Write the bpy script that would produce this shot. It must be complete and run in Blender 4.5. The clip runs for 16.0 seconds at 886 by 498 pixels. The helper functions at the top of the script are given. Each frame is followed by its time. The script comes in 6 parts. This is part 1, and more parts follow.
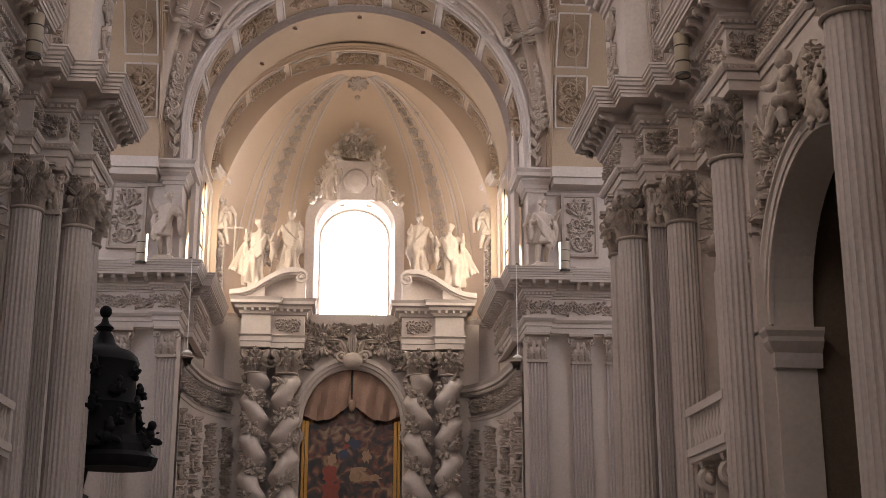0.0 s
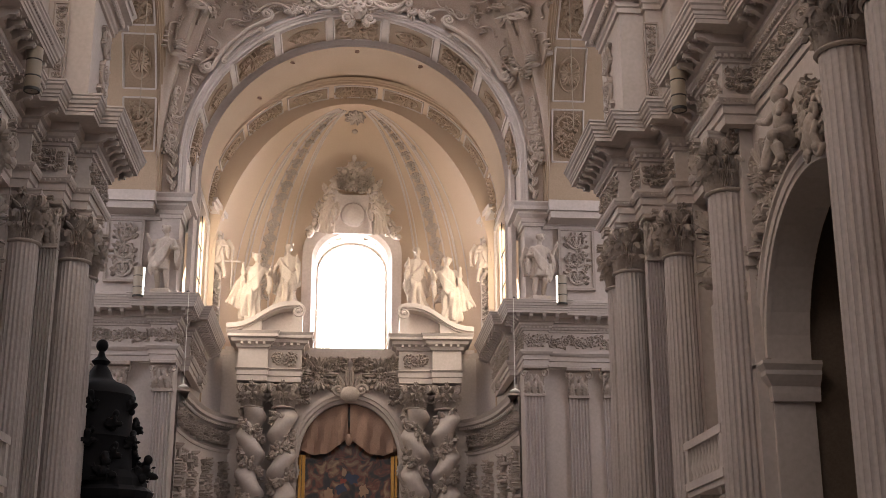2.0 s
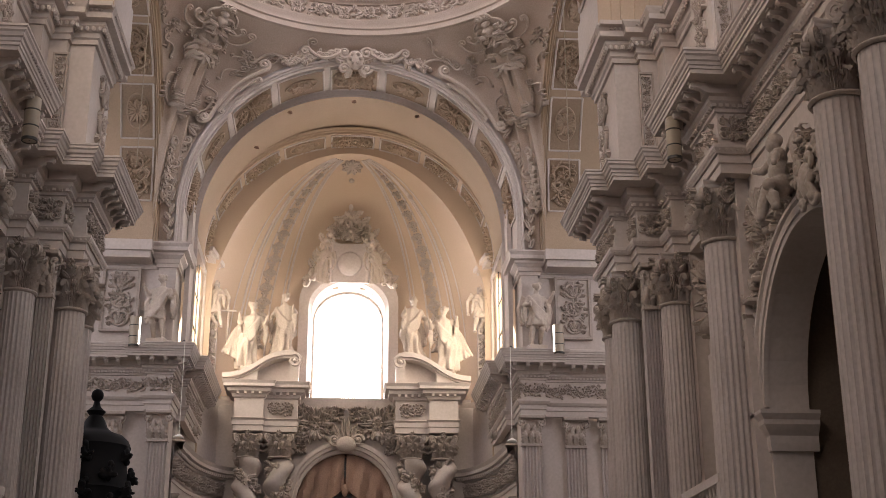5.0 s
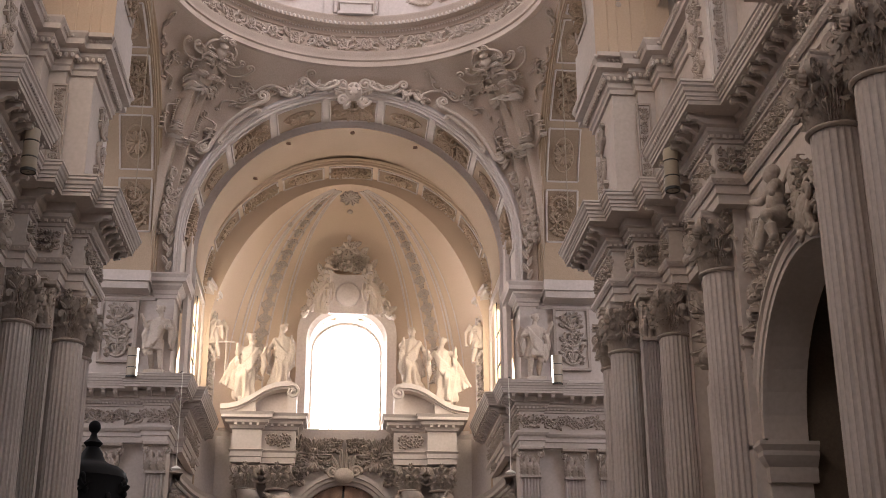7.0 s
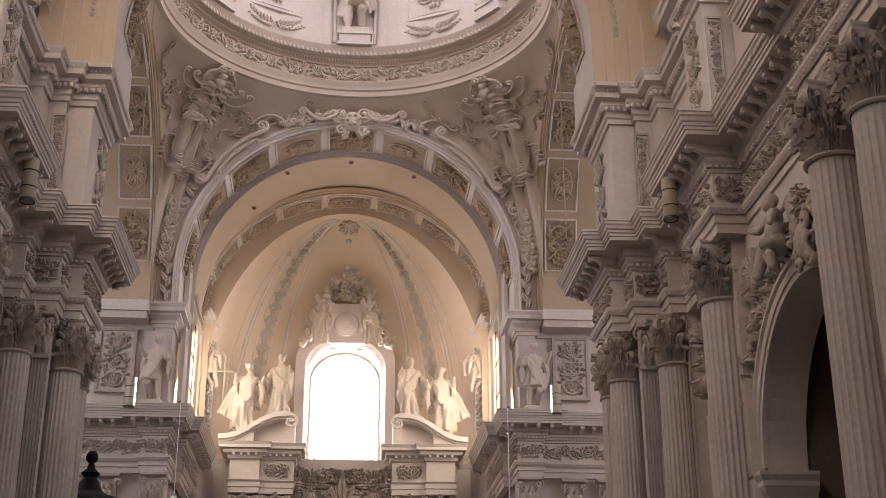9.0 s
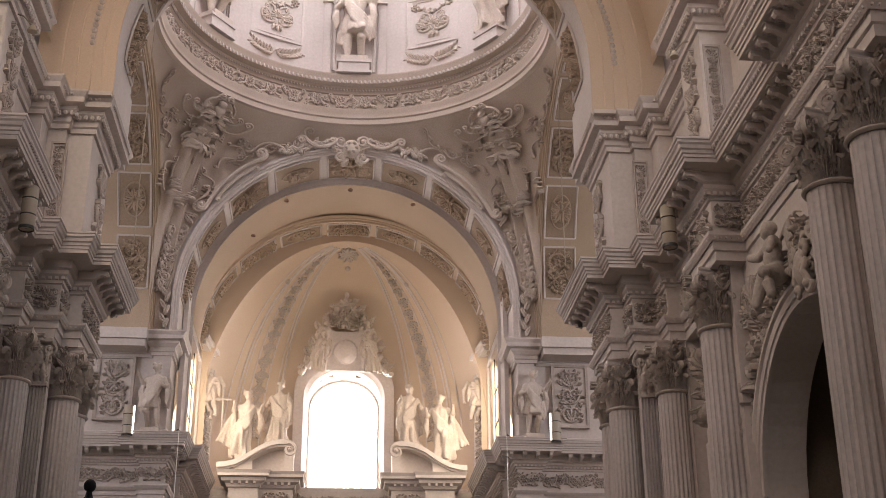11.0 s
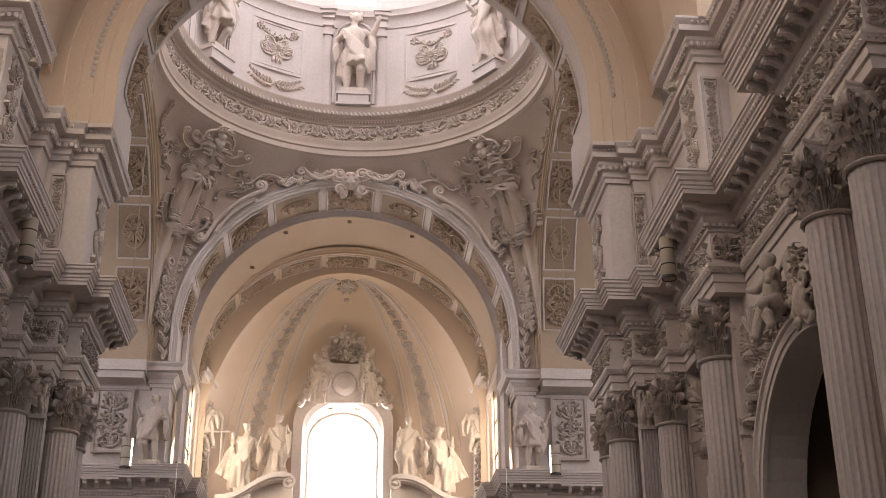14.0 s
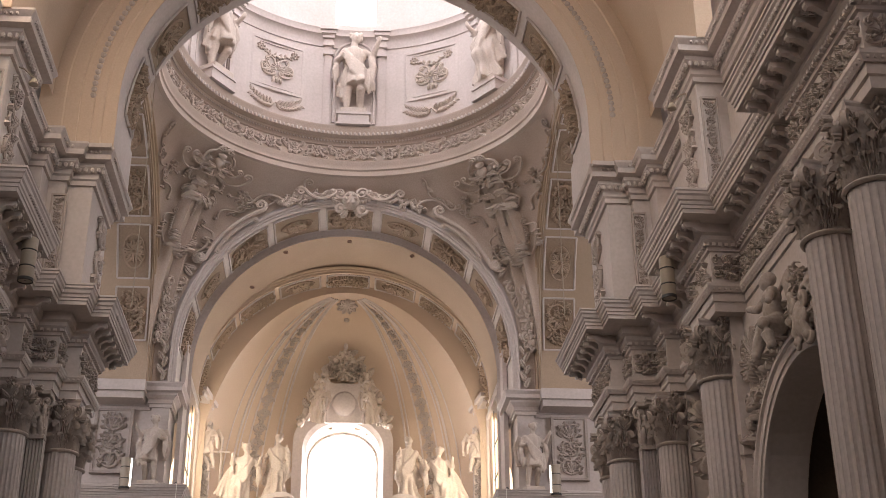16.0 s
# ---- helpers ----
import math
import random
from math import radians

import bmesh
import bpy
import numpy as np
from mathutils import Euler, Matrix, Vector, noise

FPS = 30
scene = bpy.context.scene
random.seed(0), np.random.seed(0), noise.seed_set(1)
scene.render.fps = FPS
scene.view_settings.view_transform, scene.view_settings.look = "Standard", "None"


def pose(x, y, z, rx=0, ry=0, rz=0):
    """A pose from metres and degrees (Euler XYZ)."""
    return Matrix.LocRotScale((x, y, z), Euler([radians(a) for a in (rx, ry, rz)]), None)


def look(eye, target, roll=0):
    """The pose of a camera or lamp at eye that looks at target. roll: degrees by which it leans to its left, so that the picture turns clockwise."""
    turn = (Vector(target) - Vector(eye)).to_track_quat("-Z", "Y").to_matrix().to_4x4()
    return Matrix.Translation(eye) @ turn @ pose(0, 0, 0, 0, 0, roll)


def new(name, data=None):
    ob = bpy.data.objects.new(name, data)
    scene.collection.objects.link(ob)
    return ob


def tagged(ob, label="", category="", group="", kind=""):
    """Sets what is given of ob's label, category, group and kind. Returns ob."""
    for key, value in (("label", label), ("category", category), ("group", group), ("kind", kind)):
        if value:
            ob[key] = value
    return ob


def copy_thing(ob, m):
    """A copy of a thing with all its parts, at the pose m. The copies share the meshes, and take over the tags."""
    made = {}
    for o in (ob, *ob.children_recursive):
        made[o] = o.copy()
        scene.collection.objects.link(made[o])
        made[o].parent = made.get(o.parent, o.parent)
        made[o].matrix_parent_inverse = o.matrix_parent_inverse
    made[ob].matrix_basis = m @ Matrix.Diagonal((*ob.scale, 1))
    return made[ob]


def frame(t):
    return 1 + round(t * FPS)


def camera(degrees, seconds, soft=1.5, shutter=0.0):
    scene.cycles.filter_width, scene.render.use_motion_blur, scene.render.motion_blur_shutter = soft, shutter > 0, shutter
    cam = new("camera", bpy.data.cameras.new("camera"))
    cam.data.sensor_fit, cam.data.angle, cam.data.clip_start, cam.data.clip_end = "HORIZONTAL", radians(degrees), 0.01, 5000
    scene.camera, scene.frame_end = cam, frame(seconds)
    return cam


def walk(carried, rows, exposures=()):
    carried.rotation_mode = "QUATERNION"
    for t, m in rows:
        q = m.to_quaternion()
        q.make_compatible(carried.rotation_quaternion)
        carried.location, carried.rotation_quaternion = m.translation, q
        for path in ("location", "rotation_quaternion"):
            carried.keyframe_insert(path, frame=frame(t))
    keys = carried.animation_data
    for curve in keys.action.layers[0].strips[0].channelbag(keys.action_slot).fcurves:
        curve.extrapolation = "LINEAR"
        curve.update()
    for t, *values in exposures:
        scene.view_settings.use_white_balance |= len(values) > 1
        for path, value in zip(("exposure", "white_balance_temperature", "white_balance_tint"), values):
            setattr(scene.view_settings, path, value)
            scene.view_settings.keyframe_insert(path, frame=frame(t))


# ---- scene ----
# A baroque church seen down its nave: the camera stands still on the axis and tilts slowly upwards.
cam = camera(38.0, 16.0, soft=0.8)
EYE = (-0.25, 0.0, 1.6)
ROWS = [
    (0.0, 105.500, 0.015, -4.298),
    (0.5, 105.903, 0.029, -4.329),
    (1.0, 106.263, 0.044, -4.359),
    (1.5, 106.650, 0.058, -4.387),
    (2.0, 106.992, 0.072, -4.413),
    (2.5, 107.384, 0.086, -4.439),
    (3.0, 107.731, 0.100, -4.462),
    (3.5, 108.114, 0.113, -4.485),
    (4.0, 108.464, 0.126, -4.506),
    (6.5, 110.228, 0.186, -4.594),
    (7.0, 110.549, 0.198, -4.609),
    (7.5, 110.893, 0.209, -4.623),
    (8.0, 111.198, 0.219, -4.635),
    (8.5, 111.549, 0.230, -4.647),
    (9.0, 111.857, 0.240, -4.657),
    (11.5, 113.343, 0.286, -4.696),
    (12.0, 113.577, 0.295, -4.701),
    (12.5, 113.822, 0.303, -4.705),
    (13.0, 114.042, 0.311, -4.708),
    (13.5, 114.288, 0.318, -4.710),
    (14.0, 114.491, 0.326, -4.710),
    (14.5, 114.716, 0.333, -4.710),
    (15.0, 114.912, 0.340, -4.708),
    (15.5, 115.155, 0.346, -4.705),
    (16.0, 115.367, 0.352, -4.700),
]
walk(cam, [(t, pose(*EYE, rx, ry, rz)) for t, rx, ry, rz in ROWS])

# ---- light ----
scene.view_settings.exposure = 0.24
world = bpy.data.worlds.new("world")
scene.world = world
world.use_nodes = True
wn = world.node_tree
sky = wn.nodes.new("ShaderNodeTexSky")
sky.sky_type, sky.sun_disc = "NISHITA", False
sky.sun_elevation, sky.sun_rotation = radians(38), radians(8)
wn.nodes["Background"].inputs[1].default_value = 0.12
wn.links.new(sky.outputs[0], wn.nodes["Background"].inputs[0])
sun = new("sun", bpy.data.lights.new("sun", "SUN"))
sun.data.energy, sun.data.angle, sun.data.color = 3.0, radians(0.6), (1.0, 0.9, 0.78)
sun.matrix_world = look((2.0, 95.0, 45.0), (0.0, 56.0, 12.0))


def area_lamp(name, eye, target, w, h, watts, color):
    """An area lamp: daylight at a seen window's opening, or added fill from out of view."""
    lamp = new(name, bpy.data.lights.new(name, "AREA"))
    lamp.data.shape, lamp.data.size, lamp.data.size_y = "RECTANGLE", w, h
    lamp.data.energy, lamp.data.color = watts, color
    lamp.matrix_world = look(eye, target)
    return lamp


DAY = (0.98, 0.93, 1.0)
# facade, nave and transept lamps: added fill, no source in view
area_lamp("facade_fill_light", (0, -10.2, 24.5), (0, 30, 13), 6.0, 7.0, 800, DAY)
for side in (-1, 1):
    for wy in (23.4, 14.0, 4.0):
        area_lamp("nave_fill_light", (side * 8.0, wy, 24.2), (side * -3, wy + 3, 12), 3.2, 2.6, (1100 if wy > 20 else 650) if side < 0 else 540, ((1.0, 0.8, 0.64) if wy > 20 else (1.0, 0.88, 0.82)) if side < 0 else (0.92, 0.94, 1.0))
    area_lamp("transept_fill_light", (side * 17.3, 44.5, 19.0), (0, 45, 16), 5.0, 7.0, 800, DAY)
    area_lamp("apse_side_window_light", (side * 6.85, 58.0, 18.6), (side * -0.5, 64.5, 17.5), 3.6, 4.2, 440, (1.0, 0.84, 0.66))
area_lamp("apse_window_light", (0, 65.0, 19.2), (0, 40, 14), 3.2, 5.2, 600, DAY)
for k in range(8):
    a = math.tau * (k + 0.5) / 8 + math.tau / 16
    area_lamp("drum_window_light", (7.4 * math.sin(a), 44.5 + 7.4 * math.cos(a), 42.5), (0, 44.5, 36), 2.4, 4.0, 440, DAY)

# ---- materials ----


def material(name, color, rough=0.8, metal=0.0, vary=0.16, grain=18.0, stain=0.5, bump=0.25, emit=0.0, dist=0.01):
    """Plaster, stone, wood or metal: base colour with stains at two scales, and fine relief."""
    m = bpy.data.materials.new(name)
    m.use_nodes = True
    n, ln = m.node_tree.nodes, m.node_tree.links
    p = n["Principled BSDF"]
    p.inputs["Roughness"].default_value, p.inputs["Metallic"].default_value = rough, metal
    tc = n.new("ShaderNodeTexCoord")
    geo = n.new("ShaderNodeNewGeometry")
    fine, wide = n.new("ShaderNodeTexNoise"), n.new("ShaderNodeTexNoise")
    for tex, s, d in ((fine, grain, 6.0), (wide, stain, 5.0)):
        tex.inputs["Scale"].default_value, tex.inputs["Detail"].default_value = s, d
        ln.new(geo.outputs["Position"], tex.inputs["Vector"])
    add = n.new("ShaderNodeMath")
    add.operation = "ADD"
    ln.new(fine.outputs["Fac"], add.inputs[0])
    ln.new(wide.outputs["Fac"], add.inputs[1])
    ramp = n.new("ShaderNodeValToRGB")
    ramp.color_ramp.elements[0].position, ramp.color_ramp.elements[1].position = 0.32, 0.70
    lo = [c * (1 - vary) for c in color]
    lo[2] *= 0.95
    ramp.color_ramp.elements[0].color = (*lo, 1)
    ramp.color_ramp.elements[1].color = (*[min(1, c * (1 + vary * 0.45)) for c in color], 1)
    half = n.new("ShaderNodeMath")
    half.operation = "MULTIPLY"
    half.inputs[1].default_value = 0.5
    ln.new(add.outputs[0], half.inputs[0])
    ln.new(half.outputs[0], ramp.inputs[0])
    ln.new(ramp.outputs[0], p.inputs["Base Color"])
    b = n.new("ShaderNodeBump")
    b.inputs["Strength"].default_value, b.inputs["Distance"].default_value = bump, dist
    ln.new(fine.outputs["Fac"], b.inputs["Height"])
    ln.new(b.outputs[0], p.inputs["Normal"])
    if emit:
        p.inputs["Emission Color"].default_value = (*color, 1)
        p.inputs["Emission Strength"].default_value = emit
    return m


STUCCO = material("aged_white_stucco", (0.545, 0.48, 0.45), vary=0.16, grain=9.0, bump=0.16)
COLUMN = material("grey_white_column_plaster", (0.515, 0.455, 0.435), grain=10.0, vary=0.2, bump=0.12)
ORNAMENT = material("modelled_stucco", (0.445, 0.38, 0.34), vary=0.26, grain=14.0, bump=0.3, dist=0.02)
DOME_STUCCO = material("pale_modelled_stucco", (0.53, 0.45, 0.39), vary=0.2, grain=14.0, bump=0.25, dist=0.02)
VAULT = material("warm_vault_plaster", (0.525, 0.405, 0.31), vary=0.1, stain=0.25)
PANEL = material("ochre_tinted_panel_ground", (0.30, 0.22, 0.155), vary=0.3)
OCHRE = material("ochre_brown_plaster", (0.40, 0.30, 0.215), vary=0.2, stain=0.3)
ROSE = material("rose_grey_plaster", (0.515, 0.425, 0.36), vary=0.2, bump=0.35)
# panes of the added windows, made to glow
PANE = material("glowing_added_pane", (0.9, 0.92, 0.95), rough=0.2, vary=0.02, emit=1.0)
LIT = material("glowing_lamp_slot", (1.0, 0.93, 0.85), emit=3.0)
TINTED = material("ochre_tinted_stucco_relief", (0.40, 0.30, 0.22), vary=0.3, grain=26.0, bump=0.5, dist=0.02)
DARK_WOOD = material("black_stained_wood", (0.005, 0.0045, 0.006), rough=0.75, vary=0.3)
GILT = material("gilded_wood", (0.48, 0.26, 0.075), rough=0.38, metal=0.8, vary=0.3)
# dark base colour stands in for shade inside the chapels and doorways
DUSK = material("shade_dark_plaster", (0.16, 0.12, 0.09), vary=0.3)
BRASS = material("beige_painted_metal", (0.36, 0.30, 0.235), rough=0.45, vary=0.1)
BLACK = material("black_metal", (0.02, 0.018, 0.016), rough=0.5)
WHITE = material("white_plastic_disc", (0.85, 0.84, 0.8), rough=0.4, vary=0.03)
STONE = material("grey_marble_floor", (0.20, 0.175, 0.155), rough=0.35, vary=0.25, grain=4)
DRAPE = material("rose_brown_stucco_drapery", (0.34, 0.22, 0.17), vary=0.3)
DARK_WOOD.node_tree.nodes["Principled BSDF"].inputs["Specular IOR Level"].default_value = 0.2
GLOW = bpy.data.materials.new("white_sky_glow")
GLOW.use_nodes = True
_n = GLOW.node_tree.nodes
_n.remove(_n["Principled BSDF"])
_e = _n.new("ShaderNodeEmission")
_e.inputs[0].default_value, _e.inputs[1].default_value = (1.0, 0.96, 0.91, 1), 10.0
GLOW.node_tree.links.new(_e.outputs[0], _n["Material Output"].inputs[0])

# ---- mesh building ----


class Mesh:
    """Collects vertices and faces; make() links them as one object."""

    def __init__(self, s=1):
        self.v, self.f, self.s = [], [], s

    def add(self, vs, fs, m=None):
        k = len(self.v)
        if m is not None:
            vs = [m @ Vector(p) for p in vs]
        self.v += [tuple(p) for p in vs]
        self.f += [tuple(i + k for i in q) for q in fs]
        return self

    def grid(self, rows, closed_u=False, m=None):
        """Faces between rows of points; closed_u joins each row's ends."""
        w = len(rows[0])
        vs = [p for r in rows for p in r]
        fs = []
        for i in range(len(rows) - 1):
            for j in range(w if closed_u else w - 1):
                a, b2 = i * w + j, i * w + (j + 1) % w
                fs.append((a, b2, b2 + w, a + w))
        return self.add(vs, fs, m)

    def box(self, x0, y0, z0, x1, y1, z1, m=None):
        vs = [(x, y, z) for z in (z0, z1) for y in (y0, y1) for x in (x0, x1)]
        return self.add(vs, [(0, 2, 3, 1), (4, 5, 7, 6), (0, 1, 5, 4), (2, 6, 7, 3), (0, 4, 6, 2), (1, 3, 7, 5)], m)

    def lathe(self, prof, n=20, m=None, cap=True):
        rows = [[(r * math.cos(math.tau * k / n), r * math.sin(math.tau * k / n), z) for k in range(n)] for r, z in prof]
        self.grid(rows, True, m)
        if cap:
            k = len(self.v)
            self.f.append(tuple(range(k - n, k)))
        return self

    def tube(self, pts, rad, n=5, m=None):
        """A round bar along pts; rad is a number or one for each point."""
        pts = [Vector(p) for p in pts]
        rows = []
        for i, p in enumerate(pts):
            d = (pts[min(i + 1, len(pts) - 1)] - pts[max(i - 1, 0)]).normalized()
            a = d.cross(Vector((0.13, 0.21, 0.97))).normalized()
            c = d.cross(a)
            r = rad[i] if isinstance(rad, (list, tuple)) else rad
            rows.append([p + (a * math.cos(math.tau * k / n) + c * math.sin(math.tau * k / n)) * r for k in range(n)])
        k = len(self.v)
        self.grid(rows, True, m)
        self.f += [tuple(range(k + n - 1, k - 1, -1)), tuple(range(len(self.v) - n, len(self.v)))]
        return self

    def blob(self, c, r, m=None, n=8, k=5):
        rows = [[(c[0] + r[0] * math.sin(math.pi * (i + 0.02) / (k + 0.04)) * math.cos(math.tau * j / n), c[1] + r[1] * math.sin(math.pi * (i + 0.02) / (k + 0.04)) * math.sin(math.tau * j / n),
                  c[2] + r[2] * math.cos(math.pi * (i + 0.02) / (k + 0.04))) for j in range(n)] for i in range(k + 1)]
        return self.grid(rows, True, m)

    def sweep(self, prof, path, closed=False, side=1):
        """A moulding: the profile (projection, height) carried along a path in plan, mitred at its corners."""
        n = len(path)
        dirs = []
        for i in range(n if closed else n - 1):
            a, c = path[i], path[(i + 1) % n]
            d = Vector((c[0] - a[0], c[1] - a[1])).normalized()
            dirs.append(Vector((-d.y, d.x)) * side)
        rows = []
        for i in range(n):
            n1 = dirs[i - 1] if (i > 0 or closed) else dirs[0]
            n2 = dirs[i] if (i < n - 1 or closed) else dirs[-1]
            mit = (n1 + n2) / max(0.35, 1 + n1.dot(n2))
            rows.append([(path[i][0] + mit.x * o, path[i][1] + mit.y * o, z) for o, z in prof])
        if closed:
            rows.append(rows[0])
        return self.grid(rows)

    def make(self, name, mat, parent=None, smooth=False, label="", category="", kind="", group=""):
        me = bpy.data.meshes.new(name)
        vs = [(p[0] * self.s, p[1], p[2]) for p in self.v]
        fs = [f[::-1] for f in self.f] if self.s < 0 else self.f
        me.from_pydata(vs, [], fs)
        bm = bmesh.new()
        bm.from_mesh(me)
        bmesh.ops.recalc_face_normals(bm, faces=bm.faces)
        bm.to_mesh(me)
        bm.free()
        if smooth:
            me.polygons.foreach_set("use_smooth", [True] * len(me.polygons))
            me.set_sharp_from_angle(angle=radians(42))
        me.materials.append(mat)
        ob = new(name, me)
        ob.parent = parent
        return tagged(ob, label, category, group, kind)


def piece(name, mesh, parent, m):
    """One of many alike pieces: an object of its own on shared mesh data."""
    ob = new(name, mesh)
    ob.parent = parent
    ob.matrix_basis = m
    return ob


def shared(built, name, mat, smooth=False):
    """The mesh data of a piece that is set many times."""
    ob = built.make(name, mat, None, smooth)
    me = ob.data
    bpy.data.objects.remove(ob)
    return me


def empty(name, m=None, **tags):
    ob = new(name)
    if m is not None:
        ob.matrix_basis = m
    return tagged(ob, **tags)


def frame_at(o, right, up):
    """A local frame on a surface: x to the right, y up, z out of it."""
    r, u = Vector(right).normalized(), Vector(up).normalized()
    out = r.cross(u)
    return Matrix.Translation(o) @ Matrix((r, u, out)).transposed().to_4x4()


def leaf(mesh, m, x, y, ang, ln, wd, h=0.06):
    """A modelled acanthus leaf on a surface: lobed edges, raised sides, sunk veins, its tip curling out."""
    c, s = math.cos(ang), math.sin(ang)
    rows = []
    n = 9
    for i in range(n + 1):
        t = i / n
        lobe = 1.0 if i % 2 else 0.72
        w = wd * 0.62 * (0.22 + 0.78 * math.sin(math.pi * min(1.0, 0.08 + 0.9 * t)) ** 0.8) * (lobe if 0 < i < n else 0.3)
        z = h * (0.35 + 0.95 * math.sin(math.pi * 0.62 * t) ** 1.5)
        row = []
        for q, zz in ((-1, -0.15), (-0.6, 0.85), (-0.12, 0.95), (0, 0.35), (0.12, 0.95), (0.6, 0.85), (1, -0.15)):
            lx, ly = ln * (t - 0.1 * abs(q) * (1 - t)), q * w + 0.16 * wd * math.sin(2.4 * t)
            row.append((x + c * lx - s * ly, y + s * lx + c * ly, zz * z + (0.01 if abs(q) < 1 else -0.02)))
        rows.append(row)
    mesh.grid(rows, m=m)


def scroll_line(mesh, m, p0, p1, bulge, r0, r1, thick, s0, s1, h=0.08, turns=1.35):
    """A C- or S-shaped scroll: an arc from p0 to p1 whose two ends wind into volutes."""
    a, b = Vector(p0), Vector(p1)
    d = b - a
    nr = Vector((-d.y, d.x)) * bulge
    arc = [a + d * t + nr * 4 * t * (1 - t) for t in [i / 12 for i in range(13)]]

    def wind(p, d0, r, sg):
        d0 = d0.normalized()
        c = p + Vector((-d0.y, d0.x)) * r * sg
        a0 = math.atan2(p.y - c.y, p.x - c.x)
        k = int(13 * turns)
        return [c + Vector((math.cos(a0 + sg * math.tau * turns * i / k), math.sin(a0 + sg * math.tau * turns * i / k))) * r * (1 - 0.84 * i / k) for i in range(1, k + 1)]
    head = wind(arc[0], arc[0] - arc[1], r0, s0)[::-1]
    tail = wind(arc[-1], arc[-1] - arc[-2], r1, s1)
    pts = head + arc + tail
    n = len(pts)
    rad = [thick * (0.5 + 0.5 * min(1.0, 3.2 * min(i, n - 1 - i) / n)) for i in range(n)]
    mesh.tube([(q.x, q.y, h + 0.5 * h * (1 - min(1.0, 4.0 * min(i, n - 1 - i) / n))) for i, q in enumerate(pts)], rad, 7, m)
    for q, r in ((pts[0], r0), (pts[-1], r1)):
        mesh.blob((q.x, q.y, h * 1.5), (thick * 0.95,) * 3, m, 8, 5)


def curl(mesh, m, x, y, r, turn, start, thick=0.05, h=0.05, turns=1.6):
    """A volute of stucco that winds inwards."""
    pts, rad = [], []
    n = int(14 * turns) + 5
    for i in range(n):
        t = i / (n - 1)
        a = start + turn * t * turns * math.tau
        q = r * (1 - 0.86 * t)
        pts.append((x + q * math.cos(a), y + q * math.sin(a), h * (0.6 + 0.6 * t)))
        rad.append(thick * (0.85 - 0.4 * t))
    mesh.tube(pts, rad, 6, m)
    mesh.blob((x, y, h), (thick * 1.1,) * 3, m, 8, 5)


def flower(mesh, m, x, y, r, n, deep):
    for k in range(n):
        a = math.tau * k / n
        leaf(mesh, m, x + math.cos(a) * r * 0.15, y + math.sin(a) * r * 0.15, a, r * 0.85, r * 0.6, deep)
    mesh.blob((x, y, deep), (r * 0.24,) * 3, m, 7, 5)


